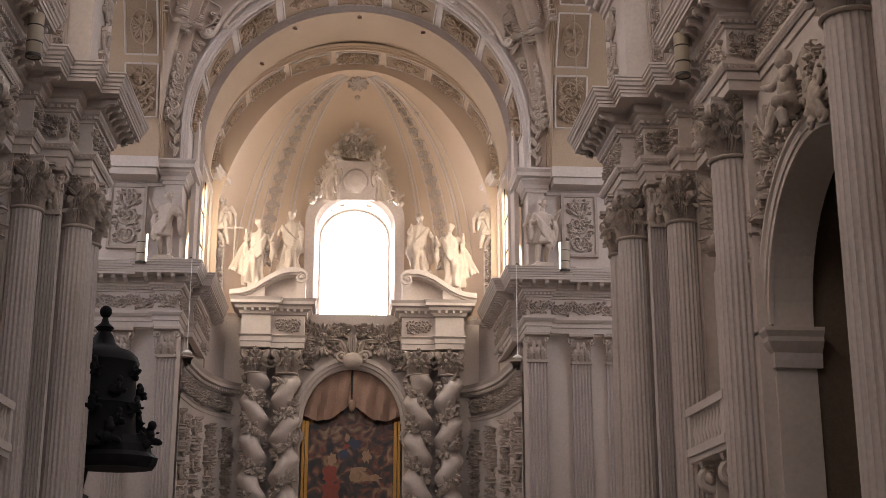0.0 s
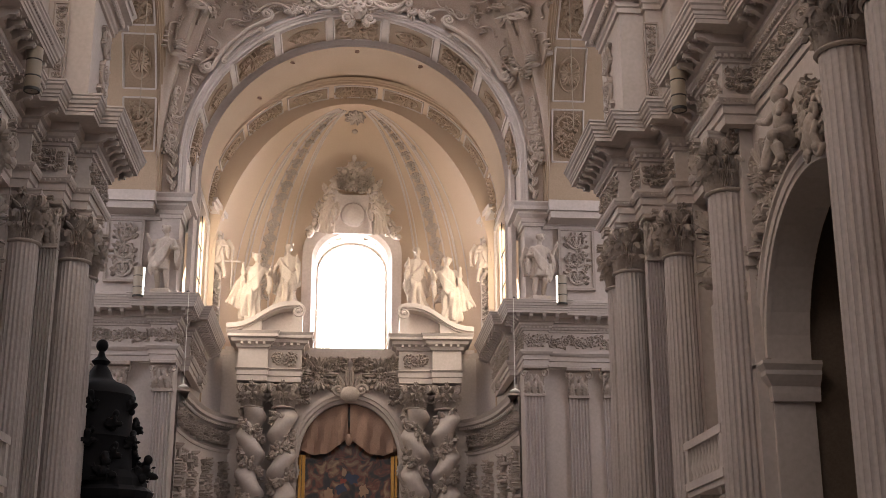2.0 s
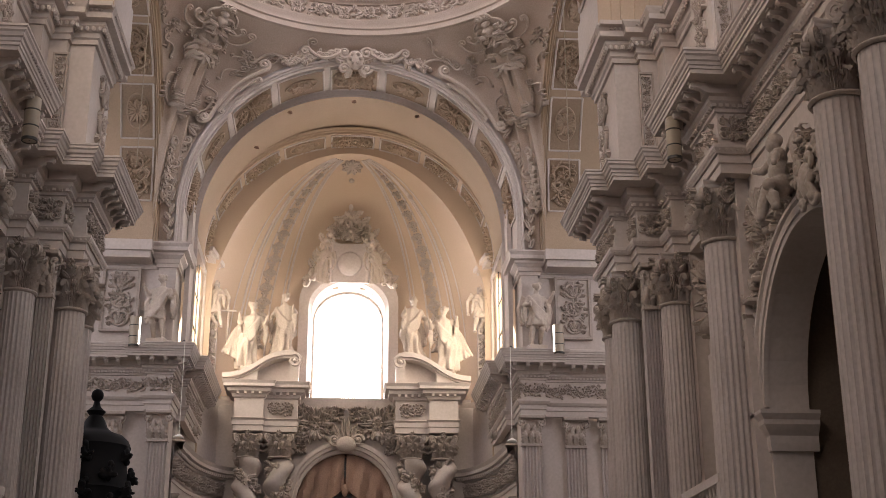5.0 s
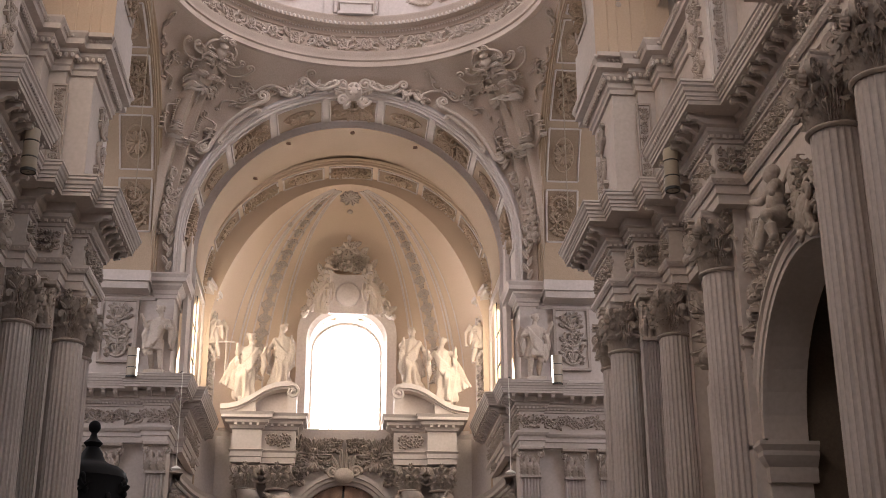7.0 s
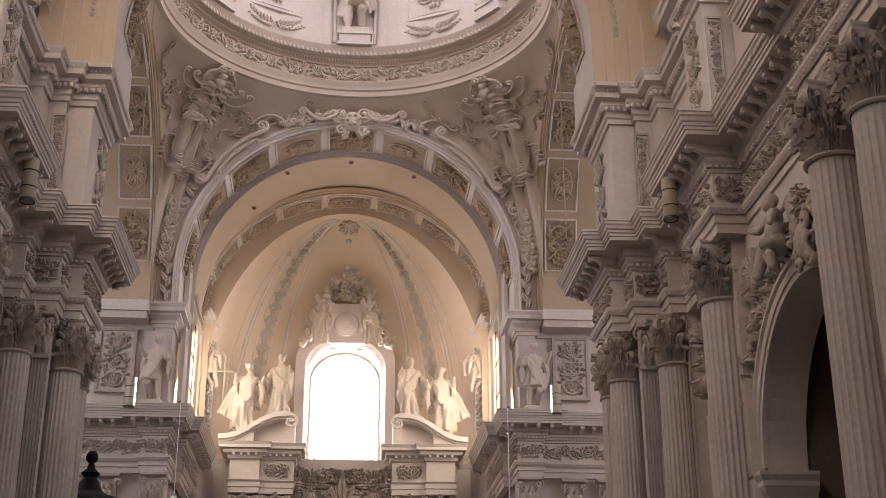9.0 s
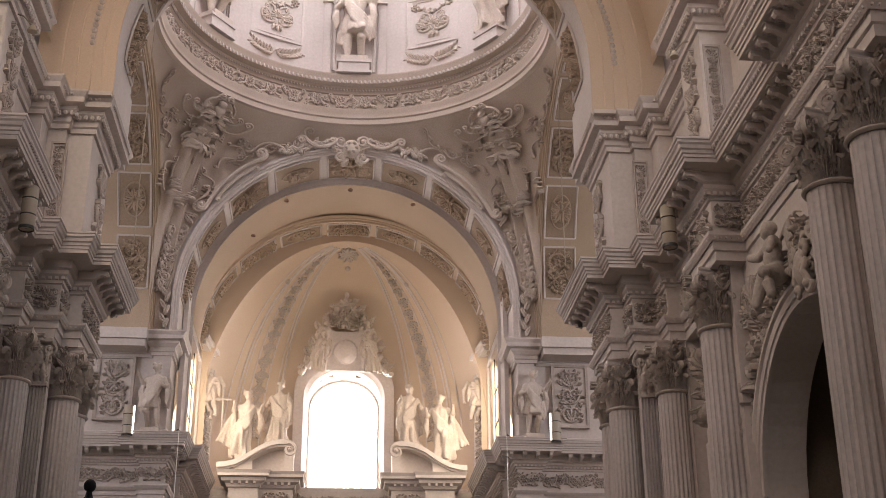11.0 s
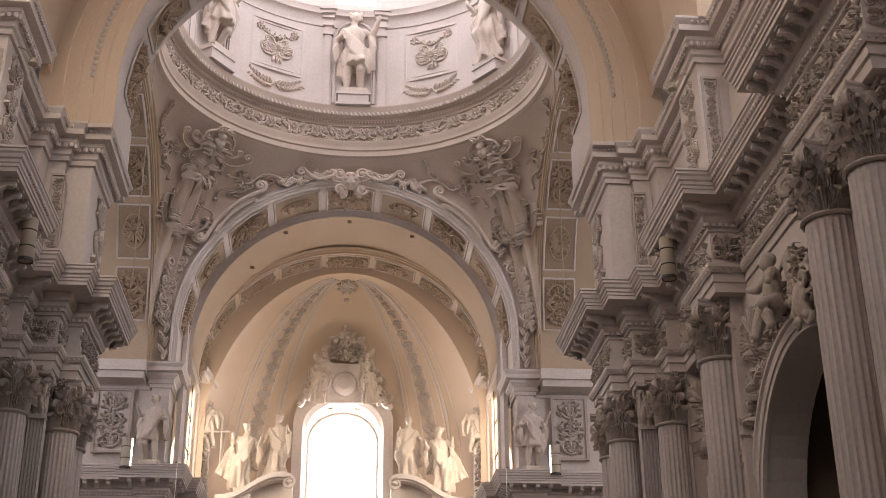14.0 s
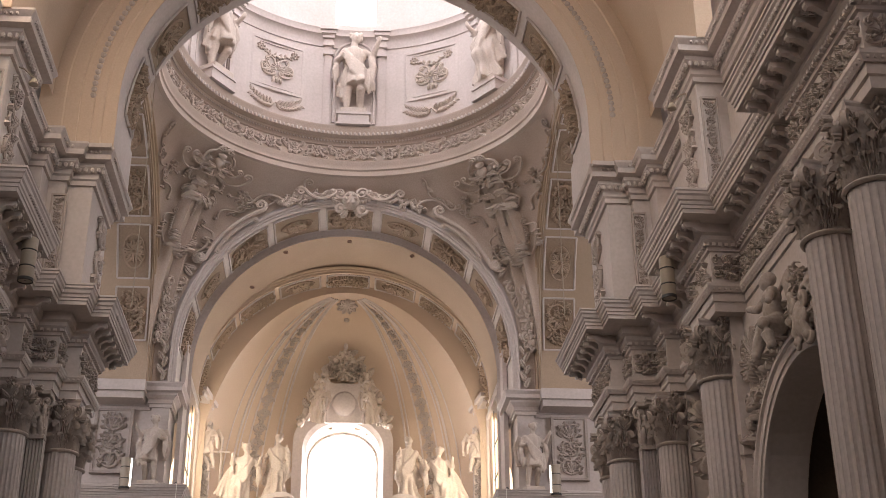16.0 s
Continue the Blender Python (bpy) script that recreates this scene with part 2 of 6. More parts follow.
def scrollwork(mesh, m, w, h, seed, dense=1.0, deep=0.07):
    """Acanthus ornament that fills a field w by h: a running scroll, an upright candelabrum, or a cartouche."""
    rng = random.Random(seed)
    deep *= 1.8
    if w > 1.3 * h:
        n = max(1, round(w / h / 0.95))
        step = w / n
        stem = [(-w / 2 + w * i / (n * 8), 0.34 * h * math.cos(math.pi * i / 8), deep * 0.4) for i in range(n * 8 + 1)]
        mesh.tube(stem, h * 0.045, 5, m)
        for x, y, z in stem[2::4]:
            for e in (-1, 1):
                leaf(mesh, m, x, y, rng.uniform(0.5, 1.1) * e + (0 if rng.random() < 0.6 else math.pi), h * rng.uniform(0.22, 0.34), h * 0.2, deep * rng.uniform(0.6, 1.0))
        for i in range(n):
            x, sg = -w / 2 + (i + 0.5) * step, 1 if i % 2 else -1
            r = min(0.4 * h, 0.44 * step)
            curl(mesh, m, x, sg * 0.03 * h, r, sg, math.pi / 2 * sg, h * 0.06, deep * 0.6, 1.3)
            flower(mesh, m, x, sg * 0.03 * h, r * 0.62, 6, deep * 1.1)
            for k in range(int(9 * dense)):
                a = math.tau * (k + rng.uniform(-0.3, 0.3)) / int(9 * dense)
                q = r * rng.uniform(0.78, 0.95)
                leaf(mesh, m, x + q * math.cos(a), sg * 0.03 * h + q * math.sin(a), a + sg * rng.uniform(0.6, 1.2), r * rng.uniform(0.4, 0.6), r * rng.uniform(0.28, 0.4), deep * rng.uniform(0.7, 1.2))
    elif h > 1.5 * w:
        n = max(2, round(h / w / 0.7))
        step = h / n
        mesh.tube([(0, -h / 2 + h * i / 8, deep * 0.4) for i in range(9)], w * 0.035, 5, m)
        for i in range(n):
            y = -h / 2 + (i + 0.5) * step
            r = min(0.22 * w, 0.36 * step)
            for e in (-1, 1):
                scroll_line(mesh, m, (e * 0.06 * w, y - 0.42 * step), (e * 0.27 * w, y + 0.12 * step), -0.22 * e, r * 0.35, r * 0.8, w * 0.045, -e, e, deep * 0.5, 1.1)
                for k in range(int(4 * dense)):
                    a = rng.uniform(-0.4, 1.5)
                    aa = a if e > 0 else math.pi - a
                    leaf(mesh, m, e * w * rng.uniform(0.08, 0.3), y + step * rng.uniform(-0.42, 0.35), aa, w * rng.uniform(0.14, 0.22), w * 0.13, deep * rng.uniform(0.7, 1.2))
            if i % 2:
                flower(mesh, m, 0, y, min(0.17 * w, 0.3 * step), 7, deep)
            else:
                for k in (-1, 0, 1):
                    leaf(mesh, m, 0, y - 0.3 * step, math.pi / 2 + 0.5 * k, step * 0.55, w * 0.16, deep * 1.1)
    else:
        q = min(w, h)
        for e in (-1, 1):
            for f in (-1, 1):
                scroll_line(mesh, m, (e * 0.05 * w, f * 0.12 * h), (e * 0.36 * w, f * 0.34 * h), 0.22 * e * f, q * 0.08, q * 0.12, q * 0.034, -e * f, -e * f, deep * 0.5)
                for k in range(int(5 * dense)):
                    a = rng.uniform(-0.2, 1.7)
                    aa = f * (a if e > 0 else math.pi - a)
                    leaf(mesh, m, e * w * rng.uniform(0.08, 0.34), f * h * rng.uniform(0.05, 0.34), aa, q * rng.uniform(0.12, 0.2), q * 0.11, deep * rng.uniform(0.7, 1.2))
            leaf(mesh, m, e * 0.1 * w, 0, 0 if e > 0 else math.pi, w * 0.32, q * 0.16, deep * 1.1)
        for f in (-1, 1):
            for k in (-1, 0, 1):
                leaf(mesh, m, 0, f * 0.12 * h, f * math.pi / 2 + 0.45 * k, h * 0.3, q * 0.13, deep * 1.2)
        flower(mesh, m, 0, 0, q * 0.15, 8, deep * 1.1)


def rosette(mesh, m, x, y, r, petals=8, deep=0.1):
    for ring, (n, q) in enumerate(((petals, 1.0), (petals, 0.6))):
        for k in range(n):
            a = math.tau * (k + 0.5 * ring) / n
            leaf(mesh, m, x + math.cos(a) * r * 0.12, y + math.sin(a) * r * 0.12, a, r * q * 0.9, r * 0.62 * q, deep * (1 + 0.6 * ring))
    mesh.blob((x, y, deep * 1.1), (r * 0.18,) * 3, m, 8, 5)


def shell(mesh, m, x, y, r, deep=0.12):
    for k in range(9):
        a = math.radians(-20 + 220 * k / 8)
        mesh.tube([(x, y, 0.03), (x + math.cos(a) * r * 0.55, y + math.sin(a) * r * 0.55, deep), (x + math.cos(a) * r, y + math.sin(a) * r, deep * 0.7)], [r * 0.05, r * 0.13, r * 0.15], 5, m)


def garland(mesh, m, pts, r=0.12, seed=0):
    """A swag of fruit and leaves along points on a surface."""
    rng = random.Random(seed)
    for i in range(len(pts) - 1):
        for k in range(3):
            t = (i + k / 3) / (len(pts) - 1) * (len(pts) - 1) - i
            x = pts[i][0] * (1 - t) + pts[i + 1][0] * t
            y = pts[i][1] * (1 - t) + pts[i + 1][1] * t
            mesh.blob((x + rng.uniform(-r, r) * 0.5, y + rng.uniform(-r, r) * 0.5, r * 0.5), (r * rng.uniform(0.5, 0.9),) * 3, m, 6, 4)
            leaf(mesh, m, x, y, rng.uniform(0, 6.28), r * 2.2, r * 1.2, r * 0.8)


def arch_points(r, zc, n=40, stilt=0.0, a0=0.0, a1=math.pi):
    """(across, height) along a round arch from right to left, with straight legs below its centre."""
    pts = [(r * math.cos(a0 + (a1 - a0) * k / n), zc + r * math.sin(a0 + (a1 - a0) * k / n)) for k in range(n + 1)]
    return ([(pts[0][0], pts[0][1] - stilt)] + pts + [(pts[-1][0], pts[-1][1] - stilt)]) if stilt else pts


def arch_band(mesh, prof, r, zc, to3, n=40, stilt=0.0):
    """An arch moulding: prof is (added radius, depth) carried round the arch; to3(across, height, depth) places it."""
    rows = []
    base = arch_points(1.0, 0.0, n)
    seq = ([(base[0], -stilt)] if stilt else []) + [(p, 0) for p in base] + ([(base[-1], -stilt)] if stilt else [])
    for (cx, cz), dz in seq:
        rows.append([to3((r + dr) * cx, zc + (r + dr) * cz + dz, d) for dr, d in prof])
    mesh.grid(rows)


def carved(m, name, mat, voxel, m0, **tags):
    """Fuses overlapping volumes into one sculpted surface."""
    ob = m.make(name, mat, None, True, **tags)
    mod = ob.modifiers.new("fuse", "REMESH")
    mod.mode, mod.voxel_size, mod.use_smooth_shade = "VOXEL", voxel, True
    fused = bpy.data.meshes.new_from_object(ob.evaluated_get(bpy.context.evaluated_depsgraph_get()))
    ob.modifiers.clear()
    old, ob.data = ob.data, fused
    bpy.data.meshes.remove(old)
    fused.name = name
    if not fused.materials:
        fused.materials.append(mat)
    fused.polygons.foreach_set("use_smooth", [True] * len(fused.polygons))
    ob.matrix_basis = m0
    return ob


# ---- the large structure ----
ARCH_R, ARCH_Z, IMPOST = 6.9, 21.55, 20.0
CROSS_Y, HALF = 44.5, 8.5
ENT_Z = 12.6
WX = 8.9
ENTABLATURE = [(-0.3, 0.2), (0.0, 0.2), (0.0, 0.42), (0.05, 0.44), (0.05, 0.66), (0.10, 0.64), (0.18, 0.76), (0.18, 0.84), (0.0, 0.88), (0.0, 1.68), (0.06, 1.70),
               (0.06, 1.78), (0.20, 1.92), (0.20, 2.02), (0.30, 2.06), (0.30, 2.28), (0.76, 2.30), (0.76, 2.40), (0.79, 2.41), (0.79, 2.48), (0.82, 2.50), (0.83, 2.57), (0.87, 2.60), (0.89, 2.68), (0.93, 2.72), (0.93, 2.78), (0.96, 2.80), (0.96, 2.85), (-0.3, 2.90)]
IMPOST_PROF = [(-0.3, 0), (0.04, 0), (0.04, 0.14), (0.1, 0.18), (0.1, 0.34), (0.26, 0.5), (0.26, 0.6), (0.46, 0.64), (0.46, 0.8), (0.55, 0.94), (0.55, 1.0), (-0.3, 1.02)]
NAVE = [(14.0, 35.9), (7.3, 35.9), (7.3, 33.6), (7.76, 33.6), (7.76, 32.8), (8.5, 32.8), (8.5, 31.9), (8.95, 31.9), (8.95, 28.4), (8.2, 28.4), (8.2, 26.4), (8.95, 26.4),
        (8.95, 20.5), (8.15, 20.5), (8.15, 17.0), (8.95, 17.0), (8.95, 10.5), (8.15, 10.5), (8.15, 7.0), (8.95, 7.0), (8.95, 0.5), (8.15, 0.5), (8.15, -3.0), (8.95, -3.0), (8.95, -10.0)]
ATTIC = NAVE[:2] + [(7.3, 33.0), (8.0, 33.0), (8.0, 32.72)] + [(8.5, 32.72)] + NAVE[6:]
CHOIR = [(6.95, 61.0), (6.95, 55.2), (7.3, 55.2), (7.3, 53.0), (8.35, 53.0), (8.35, 53.35), (16.0, 53.35)]


def bead_line(mesh, path, side, out, z, step, size):
    """Carved eggs or beads along a moulding, at a projection and height."""
    for (x0, y0), (x1, y1) in zip(path, path[1:]):
        if max(y0, y1) < 10:
            continue
        d = Vector((x1 - x0, y1 - y0))
        ln = d.length
        d.normalize()
        nr = Vector((-d.y, d.x)) * side * out
        k = max(1, round((ln + 0.2) / step))
        for j in range(k):
            q = Vector((x0, y0)) + d * (-0.1 + (ln + 0.2) * (j + 0.5) / k) + nr
            mesh.blob((q.x, q.y, z), size, None, 6, 4)


def bracket_mesh():
    """A cornice bracket: a scrolled console with a leaf beneath and a cap."""
    m = Mesh()
    prof = [(0.28, 2.02), (0.34, 2.03), (0.40, 2.07), (0.46, 2.12), (0.54, 2.13), (0.62, 2.12), (0.67, 2.16), (0.68, 2.22), (0.66, 2.25), (0.28, 2.25)]
    k = len(prof)
    m.add([(x, y, z) for x in (-0.07, 0.07) for y, z in prof], [tuple(range(k)), tuple(range(2 * k - 1, k - 1, -1))] + [(i, (i + 1) % k, k + (i + 1) % k, k + i) for i in range(k)])
    m.box(-0.09, 0.28, 2.25, 0.09, 0.71, 2.295)
    return m


def pendant_mesh():
    m = Mesh()
    M0 = Matrix.Translation((0, 0.5, 2.29)) @ pose(0, 0, 0, 180, 0, 0)
    for k in range(6):
        leaf(m, M0, 0, 0, math.tau * k / 6, 0.15, 0.13, 0.04)
    m.blob((0, 0.5, 2.24), (0.035, 0.035, 0.06), None, 6, 4)
    return m


BRACKET = shared(bracket_mesh(), "bracket", STUCCO)
PENDANT = shared(pendant_mesh(), "rosette", COLUMN, True)


def entablature(name, path, s, zbase, side, near):
    """The main entablature with brackets, dentils and a frieze of scrolls."""
    body = Mesh(s).sweep([(o, z + zbase) for o, z in ENTABLATURE], path, side=side).make(name, STUCCO, kind="structure", label="stepped stucco entablature with a deep bracketed cornice above the columns", category="entablature")
    den = Mesh(s)
    orn = Mesh(s)
    for i, ((x0, y0), (x1, y1)) in enumerate(zip(path, path[1:])):
        d = Vector((x1 - x0, y1 - y0))
        ln = d.length
        d.normalize()
        nrm = Vector((-d.y, d.x)) * side
        if max(y0, y1) < 11 and near:
            continue
        mm = Matrix((( d.x, nrm.x, 0, 0), (d.y, nrm.y, 0, 0), (0, 0, 1, 0), (0, 0, 0, 1)))
        start, stop = -0.6, ln + 0.6
        prev = path[i - 1] if i else None
        nxt = path[i + 2] if i + 2 < len(path) else None
        # inner corners start after the neighbour's projection, outer ones run past
        if prev and (Vector((path[i][0] - prev[0], path[i][1] - prev[1])).cross(d) * side) > 0:
            start = 0.95
        if nxt and (d.cross(Vector((nxt[0] - x1, nxt[1] - y1))) * side) > 0:
            stop = ln - 0.95
        k = int((stop - start) / 0.46)
        for j in range(k):
            a = start + (stop - start) * (j + 0.5) / max(k, 1)
            at = Vector((x0, y0)) + d * a
            out = Vector((nrm.x * s, nrm.y))
            along = Vector((out.y, -out.x))
            p = Matrix(((along.x, out.x, 0, at.x * s), (along.y, out.y, 0, at.y), (0, 0, 1, zbase), (0, 0, 0, 1)))
            piece("bracket", BRACKET, body, p)
            if near and j < k - 1:
                piece("rosette", PENDANT, body, p @ Matrix.Translation((0.23 * (-1 if along.x * d.x * s + along.y * d.y < 0 else 1), 0, 0)))
        k = int((ln + 0.3) / 0.15)
        for j in range(k):
            a = -0.15 + (ln + 0.3) * (j + 0.5) / max(1, k)
            den.box(a - 0.045, 0.05, 1.79, a + 0.045, 0.15, 1.9, Matrix.Translation((x0, y0, zbase)) @ mm)
        if ln > 0.6:
            k = max(1, round(ln / 1.1))
            for j in range(k):
                q = Vector((x0, y0)) + d * (ln * (j + 0.5) / k)
                m = frame_at((q.x, q.y, zbase + 1.29), (-d.x * side, -d.y * side, 0), (0, 0, 1))
                scrollwork(orn, m, ln / k, 0.72, i * 7 + j, 0.8, 0.055)
    if near:
        eggs = Mesh(s)
        bead_line(eggs, path, side, 0.86, zbase + 2.62, 0.15, (0.05, 0.05, 0.06))
        bead_line(eggs, path, side, 0.13, zbase + 0.72, 0.13, (0.04, 0.04, 0.045))
        eggs.make("egg_moulding", STUCCO, body, True, kind="stuff", label="row of carved eggs and beads")
    den.make("dentil_row", STUCCO, body, label="row of dentils", kind="stuff")
    orn.make("frieze_scrolls", ORNAMENT, body, True, label="acanthus scrolls on the frieze")
    return body


def arch_wall(mesh, x, y0, y1, z0, z1, yc, r, zs, thick):
    """A wall along y at x with a round-headed opening, and the reveal of that opening."""
    pts = [(yc - r, z0), (yc - r, zs)] + [(yc - r * math.cos(math.pi * k / 20), zs + r * math.sin(math.pi * k / 20)) for k in range(1, 20)] + [(yc + r, zs), (yc + r, z0)]
    mesh.box(x, y0, z0, x + thick, yc - r, z1)
    mesh.box(x, yc + r, z0, x + thick, y1, z1)
    arc = pts[1:-1]
    for xx in (x, x + thick):
        mesh.grid([[(xx, a, c) for a, c in arc], [(xx, a, z1) for a, c in arc]])
    mesh.grid([[(x, a, c) for a, c in arc], [(x + thick, a, c) for a, c in arc]])


floor = Mesh().box(-20, -11, -0.4, 20, 72, 0.0).make("floor", STONE, kind="structure", label="grey stone church floor", category="floor")
for s in (1, -1):
    nm = "east" if s > 0 else "west"
    entablature("entablature_nave_" + nm, NAVE, s, ENT_Z, -1, True)
    entablature("entablature_choir_" + nm, CHOIR, s, ENT_Z, -1, False)
    # lower wall behind the columns, with the arches of the chapels
    w = Mesh(s)
    inset = 0.42
    w.sweep([(-inset, 0), (-inset, ENT_Z + 0.3)], NAVE[:7], side=-1)
    w.box(WX, 17.4, 0, WX + 0.9, 19.9, ENT_Z + 0.3)
    arch_wall(w, WX, 19.9, 27.0, 0, ENT_Z + 0.3, 23.4, 3.2, 7.45, 0.9)
    arch_wall(w, WX, 10.2, 17.4, 0, ENT_Z + 0.3, 13.8, 3.2, 7.45, 0.9)
    arch_wall(w, WX, 0.2, 7.4, 0, ENT_Z + 0.3, 3.8, 3.2, 7.45, 0.9)
    for a, c in ((16.9, 20.6), (6.9, 10.6), (-3.1, 0.6)):
        w.box(8.55, a, 0, WX, c, ENT_Z + 0.3)
    w.box(WX, 7.4, 0, WX + 0.9, 10.2, ENT_Z + 0.3)
    w.box(WX, -10, 0, WX + 0.9, 0.2, ENT_Z + 0.3)
    w.box(8.6, 26.7, 0, WX, 28.1, ENT_Z + 0.3)
    w.box(WX, 27.0, 0, 9.8, 28.2, ENT_Z + 0.3)
    w.box(9.3, 28.2, 0, 9.8, 31.95, ENT_Z + 0.3)
    w.box(8.93, 31.95, 0, 9.8, 33.2, ENT_Z + 0.3)
    wall = w.make("wall_nave_" + nm, STUCCO, kind="structure", label="off-white stucco nave wall with arched chapel openings", category="wall")
    # impost mouldings and archivolts of the chapel arches
    for k, yc in enumerate((23.4, 13.8)):
        im = Mesh(s)
        for y0, y1 in ((yc + 3.12, yc + 3.7), (yc - 3.7, yc - 3.12)):
            im.sweep([(-0.1, 6.5), (0.02, 6.5), (0.04, 6.66), (0.04, 6.82), (0.12, 6.92), (0.2, 7.04), (0.2, 7.14), (0.28, 7.26), (0.28, 7.34), (-0.1, 7.38)],
                     [(9.9, y0), (8.88, y0), (8.88, y1), (8.95, y1)] if y0 > yc else [(8.95, y0), (8.88, y0), (8.88, y1), (9.9, y1)], side=1)
        im.make("impost", STUCCO, wall)
        ab = Mesh(s)
        arch_band(ab, [(0.0, 0.05), (0.0, -0.06), (0.14, -0.06), (0.14, -0.1), (0.32, -0.1), (0.36, -0.16), (0.44, -0.16), (0.46, 0.05)], 3.17, 7.45, lambda a, h, d, yc=yc: (8.88 + d, yc + a, h), 32)
        ab.make("archivolt", STUCCO, wall, True)
        be = Mesh(s)
        for j in range(46):
            a = math.pi * (j + 0.5) / 46
            be.blob((8.76, yc + 3.7 * math.cos(a), 7.45 + 3.7 * math.sin(a)), (0.06, 0.07, 0.07), None, 5, 4)
        rg = random.Random(31 + k)
        for j in range(46):
            a = math.radians(8 + 164 * (j + 0.5) / 46)
            rr = 3.98 + rg.uniform(-0.12, 0.14)
            F = frame_at((8.86, yc + rr * math.cos(a), 7.45 + rr * math.sin(a)), (0, -1, 0), (0, 0, 1))
            leaf(be, F, 0, 0, rg.uniform(0, 6.28), 0.42, 0.24, 0.2)
            leaf(be, F, 0.05, 0.1, rg.uniform(0, 6.28), 0.36, 0.2, 0.26)
            if j % 3 == 0:
                be.blob((0, 0, 0.12), (0.12, 0.12, 0.14), F, 7, 5)
        for q in (-1, 1):
            m = frame_at((8.86, yc + q * 2.55, 11.3), (0, -1 if s > 0 else -1, 0), (0, 0, 1))
            scrollwork(be, m, 1.6, 2.2, 5 + k + q, 1.6, 0.06)
        be.make("spandrel_ornament", ORNAMENT, wall, True, label="stucco foliage in the arch spandrels")
        # chapel depth reads dim through its dark wall colour
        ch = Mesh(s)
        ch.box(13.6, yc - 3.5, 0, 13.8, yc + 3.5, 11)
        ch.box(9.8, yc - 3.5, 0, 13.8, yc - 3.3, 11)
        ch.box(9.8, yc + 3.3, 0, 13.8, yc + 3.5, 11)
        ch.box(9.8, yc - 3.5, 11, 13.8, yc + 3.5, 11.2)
        ch.make("wall_chapel_" + nm, DUSK, kind="structure", label="side chapel walls behind the arch, coloured dark for shade", category="chapel")
    # attic storey above the cornice, and its impost cornice
    at = Mesh(s)
    at.sweep([(-0.06, 15.4), (-0.06, 15.75), (-0.14, 15.8), (-0.14, 19.05)], ATTIC, side=-1)
    at.box(9.3, -10, 15.3, 9.8, 36, 24.0)
    attic = at.make("wall_attic_nave_" + nm, STUCCO, kind="structure", label="plain attic storey with pilasters above the nave cornice", category="wall")
    Mesh(s).sweep([(o - 0.1, z + 19.0) for o, z in IMPOST_PROF], ATTIC, side=-1).make("impost_cornice", STUCCO, attic)
    eggs = Mesh(s)
    bead_line(eggs, ATTIC, -1, 0.12, 19.4, 0.17, (0.07, 0.07, 0.085))
    bead_line(eggs, ATTIC, -1, 0.4, 19.86, 0.13, (0.05, 0.05, 0.05))
    eggs.make("egg_moulding", STUCCO, attic, True, kind="stuff", label="row of carved eggs and beads")
    up = Mesh(s)
    m = frame_at((7.42, 34.75, 17.3), (0, -1 if s > 0 else -1, 0), (0, 0, 1))
    scrollwork(up, m, 1.3, 3.0, 3, 1.6, 0.05)
    for yy in (27.4, 18.75):
        m = frame_at((8.34 if yy > 20 else 8.29, yy, 17.3), (0, -1, 0), (0, 0, 1))
        scrollwork(up, m, 1.1, 3.0, int(yy), 1.6, 0.05)
    for x0, x1, yy in ((8.05, 8.5, 32.85), (8.3, 8.95, 26.53), (8.25, 8.9, 17.13)):
        fr = frame_at(((x0 + x1) / 2, yy, 17.4), (1, 0, 0), (0, 0, 1))
        for a, b2, c, d in ((-0.22, -1.2, -0.17, 1.2), (0.17, -1.2, 0.22, 1.2), (-0.17, -1.2, 0.17, -1.14), (-0.17, 1.14, 0.17, 1.2)):
            up.box(a, b2, -0.03, c, d, 0.04, fr)
        scrollwork(up, fr, 0.32, 2.2, 9, 1.2, 0.02)
    up.make("attic_scrolls", ORNAMENT, attic, True, label="tall stucco foliage panels")
    # choir side: piers below, attic above
    w = Mesh(s)
    w.sweep([(-0.4, 0), (-0.4, ENT_Z + 0.3)], CHOIR, side=-1)
    w.box(7.4, 53.82, 0, 16, 55.0, ENT_Z + 0.3)
    cw = w.make("wall_choir_" + nm, STUCCO, kind="structure", label="stucco wall of the choir behind the crossing", category="wall")
    at = Mesh(s)
    at.sweep([(-0.06, 15.4), (-0.06, 15.75), (-0.15, 15.8), (-0.15, 19.05)], CHOIR[2:], side=-1)
    at.box(7.6, 53.6, 15.4, 16, 55.0, 30.5)
    for y0, y1, z0, z1 in ((54.5, 56.0, 15.3, 22.6), (60.1, 61.2, 15.3, 22.6), (56.0, 60.1, 15.3, 16.1), (56.0, 60.1, 21.0, 22.6)):
        at.box(7.05, y0, z0, 7.25, y1, z1)
    ca = at.make("wall_attic_choir_" + nm, STUCCO, kind="structure", label="attic wall of the choir arch with reliefs", category="wall")
    Mesh(s).sweep([(o - 0.1, z + 19.0) for o, z in IMPOST_PROF], CHOIR[2:], side=-1).make("impost_cornice", STUCCO, ca)
    # relief panel beside the statue niche, and reliefs of the transept arch pier
    pn = Mesh(s)
    pn.box(9.0, 53.36, 16.3, 10.5, 53.49, 18.9)
    fr = pn.make("relief_panel", STUCCO, ca)
    rp = Mesh(s)
    scrollwork(rp, frame_at((9.75, 53.35, 17.6), (1, 0, 0), (0, 0, 1)), 1.3, 2.4, 4, 2.4, 0.07)
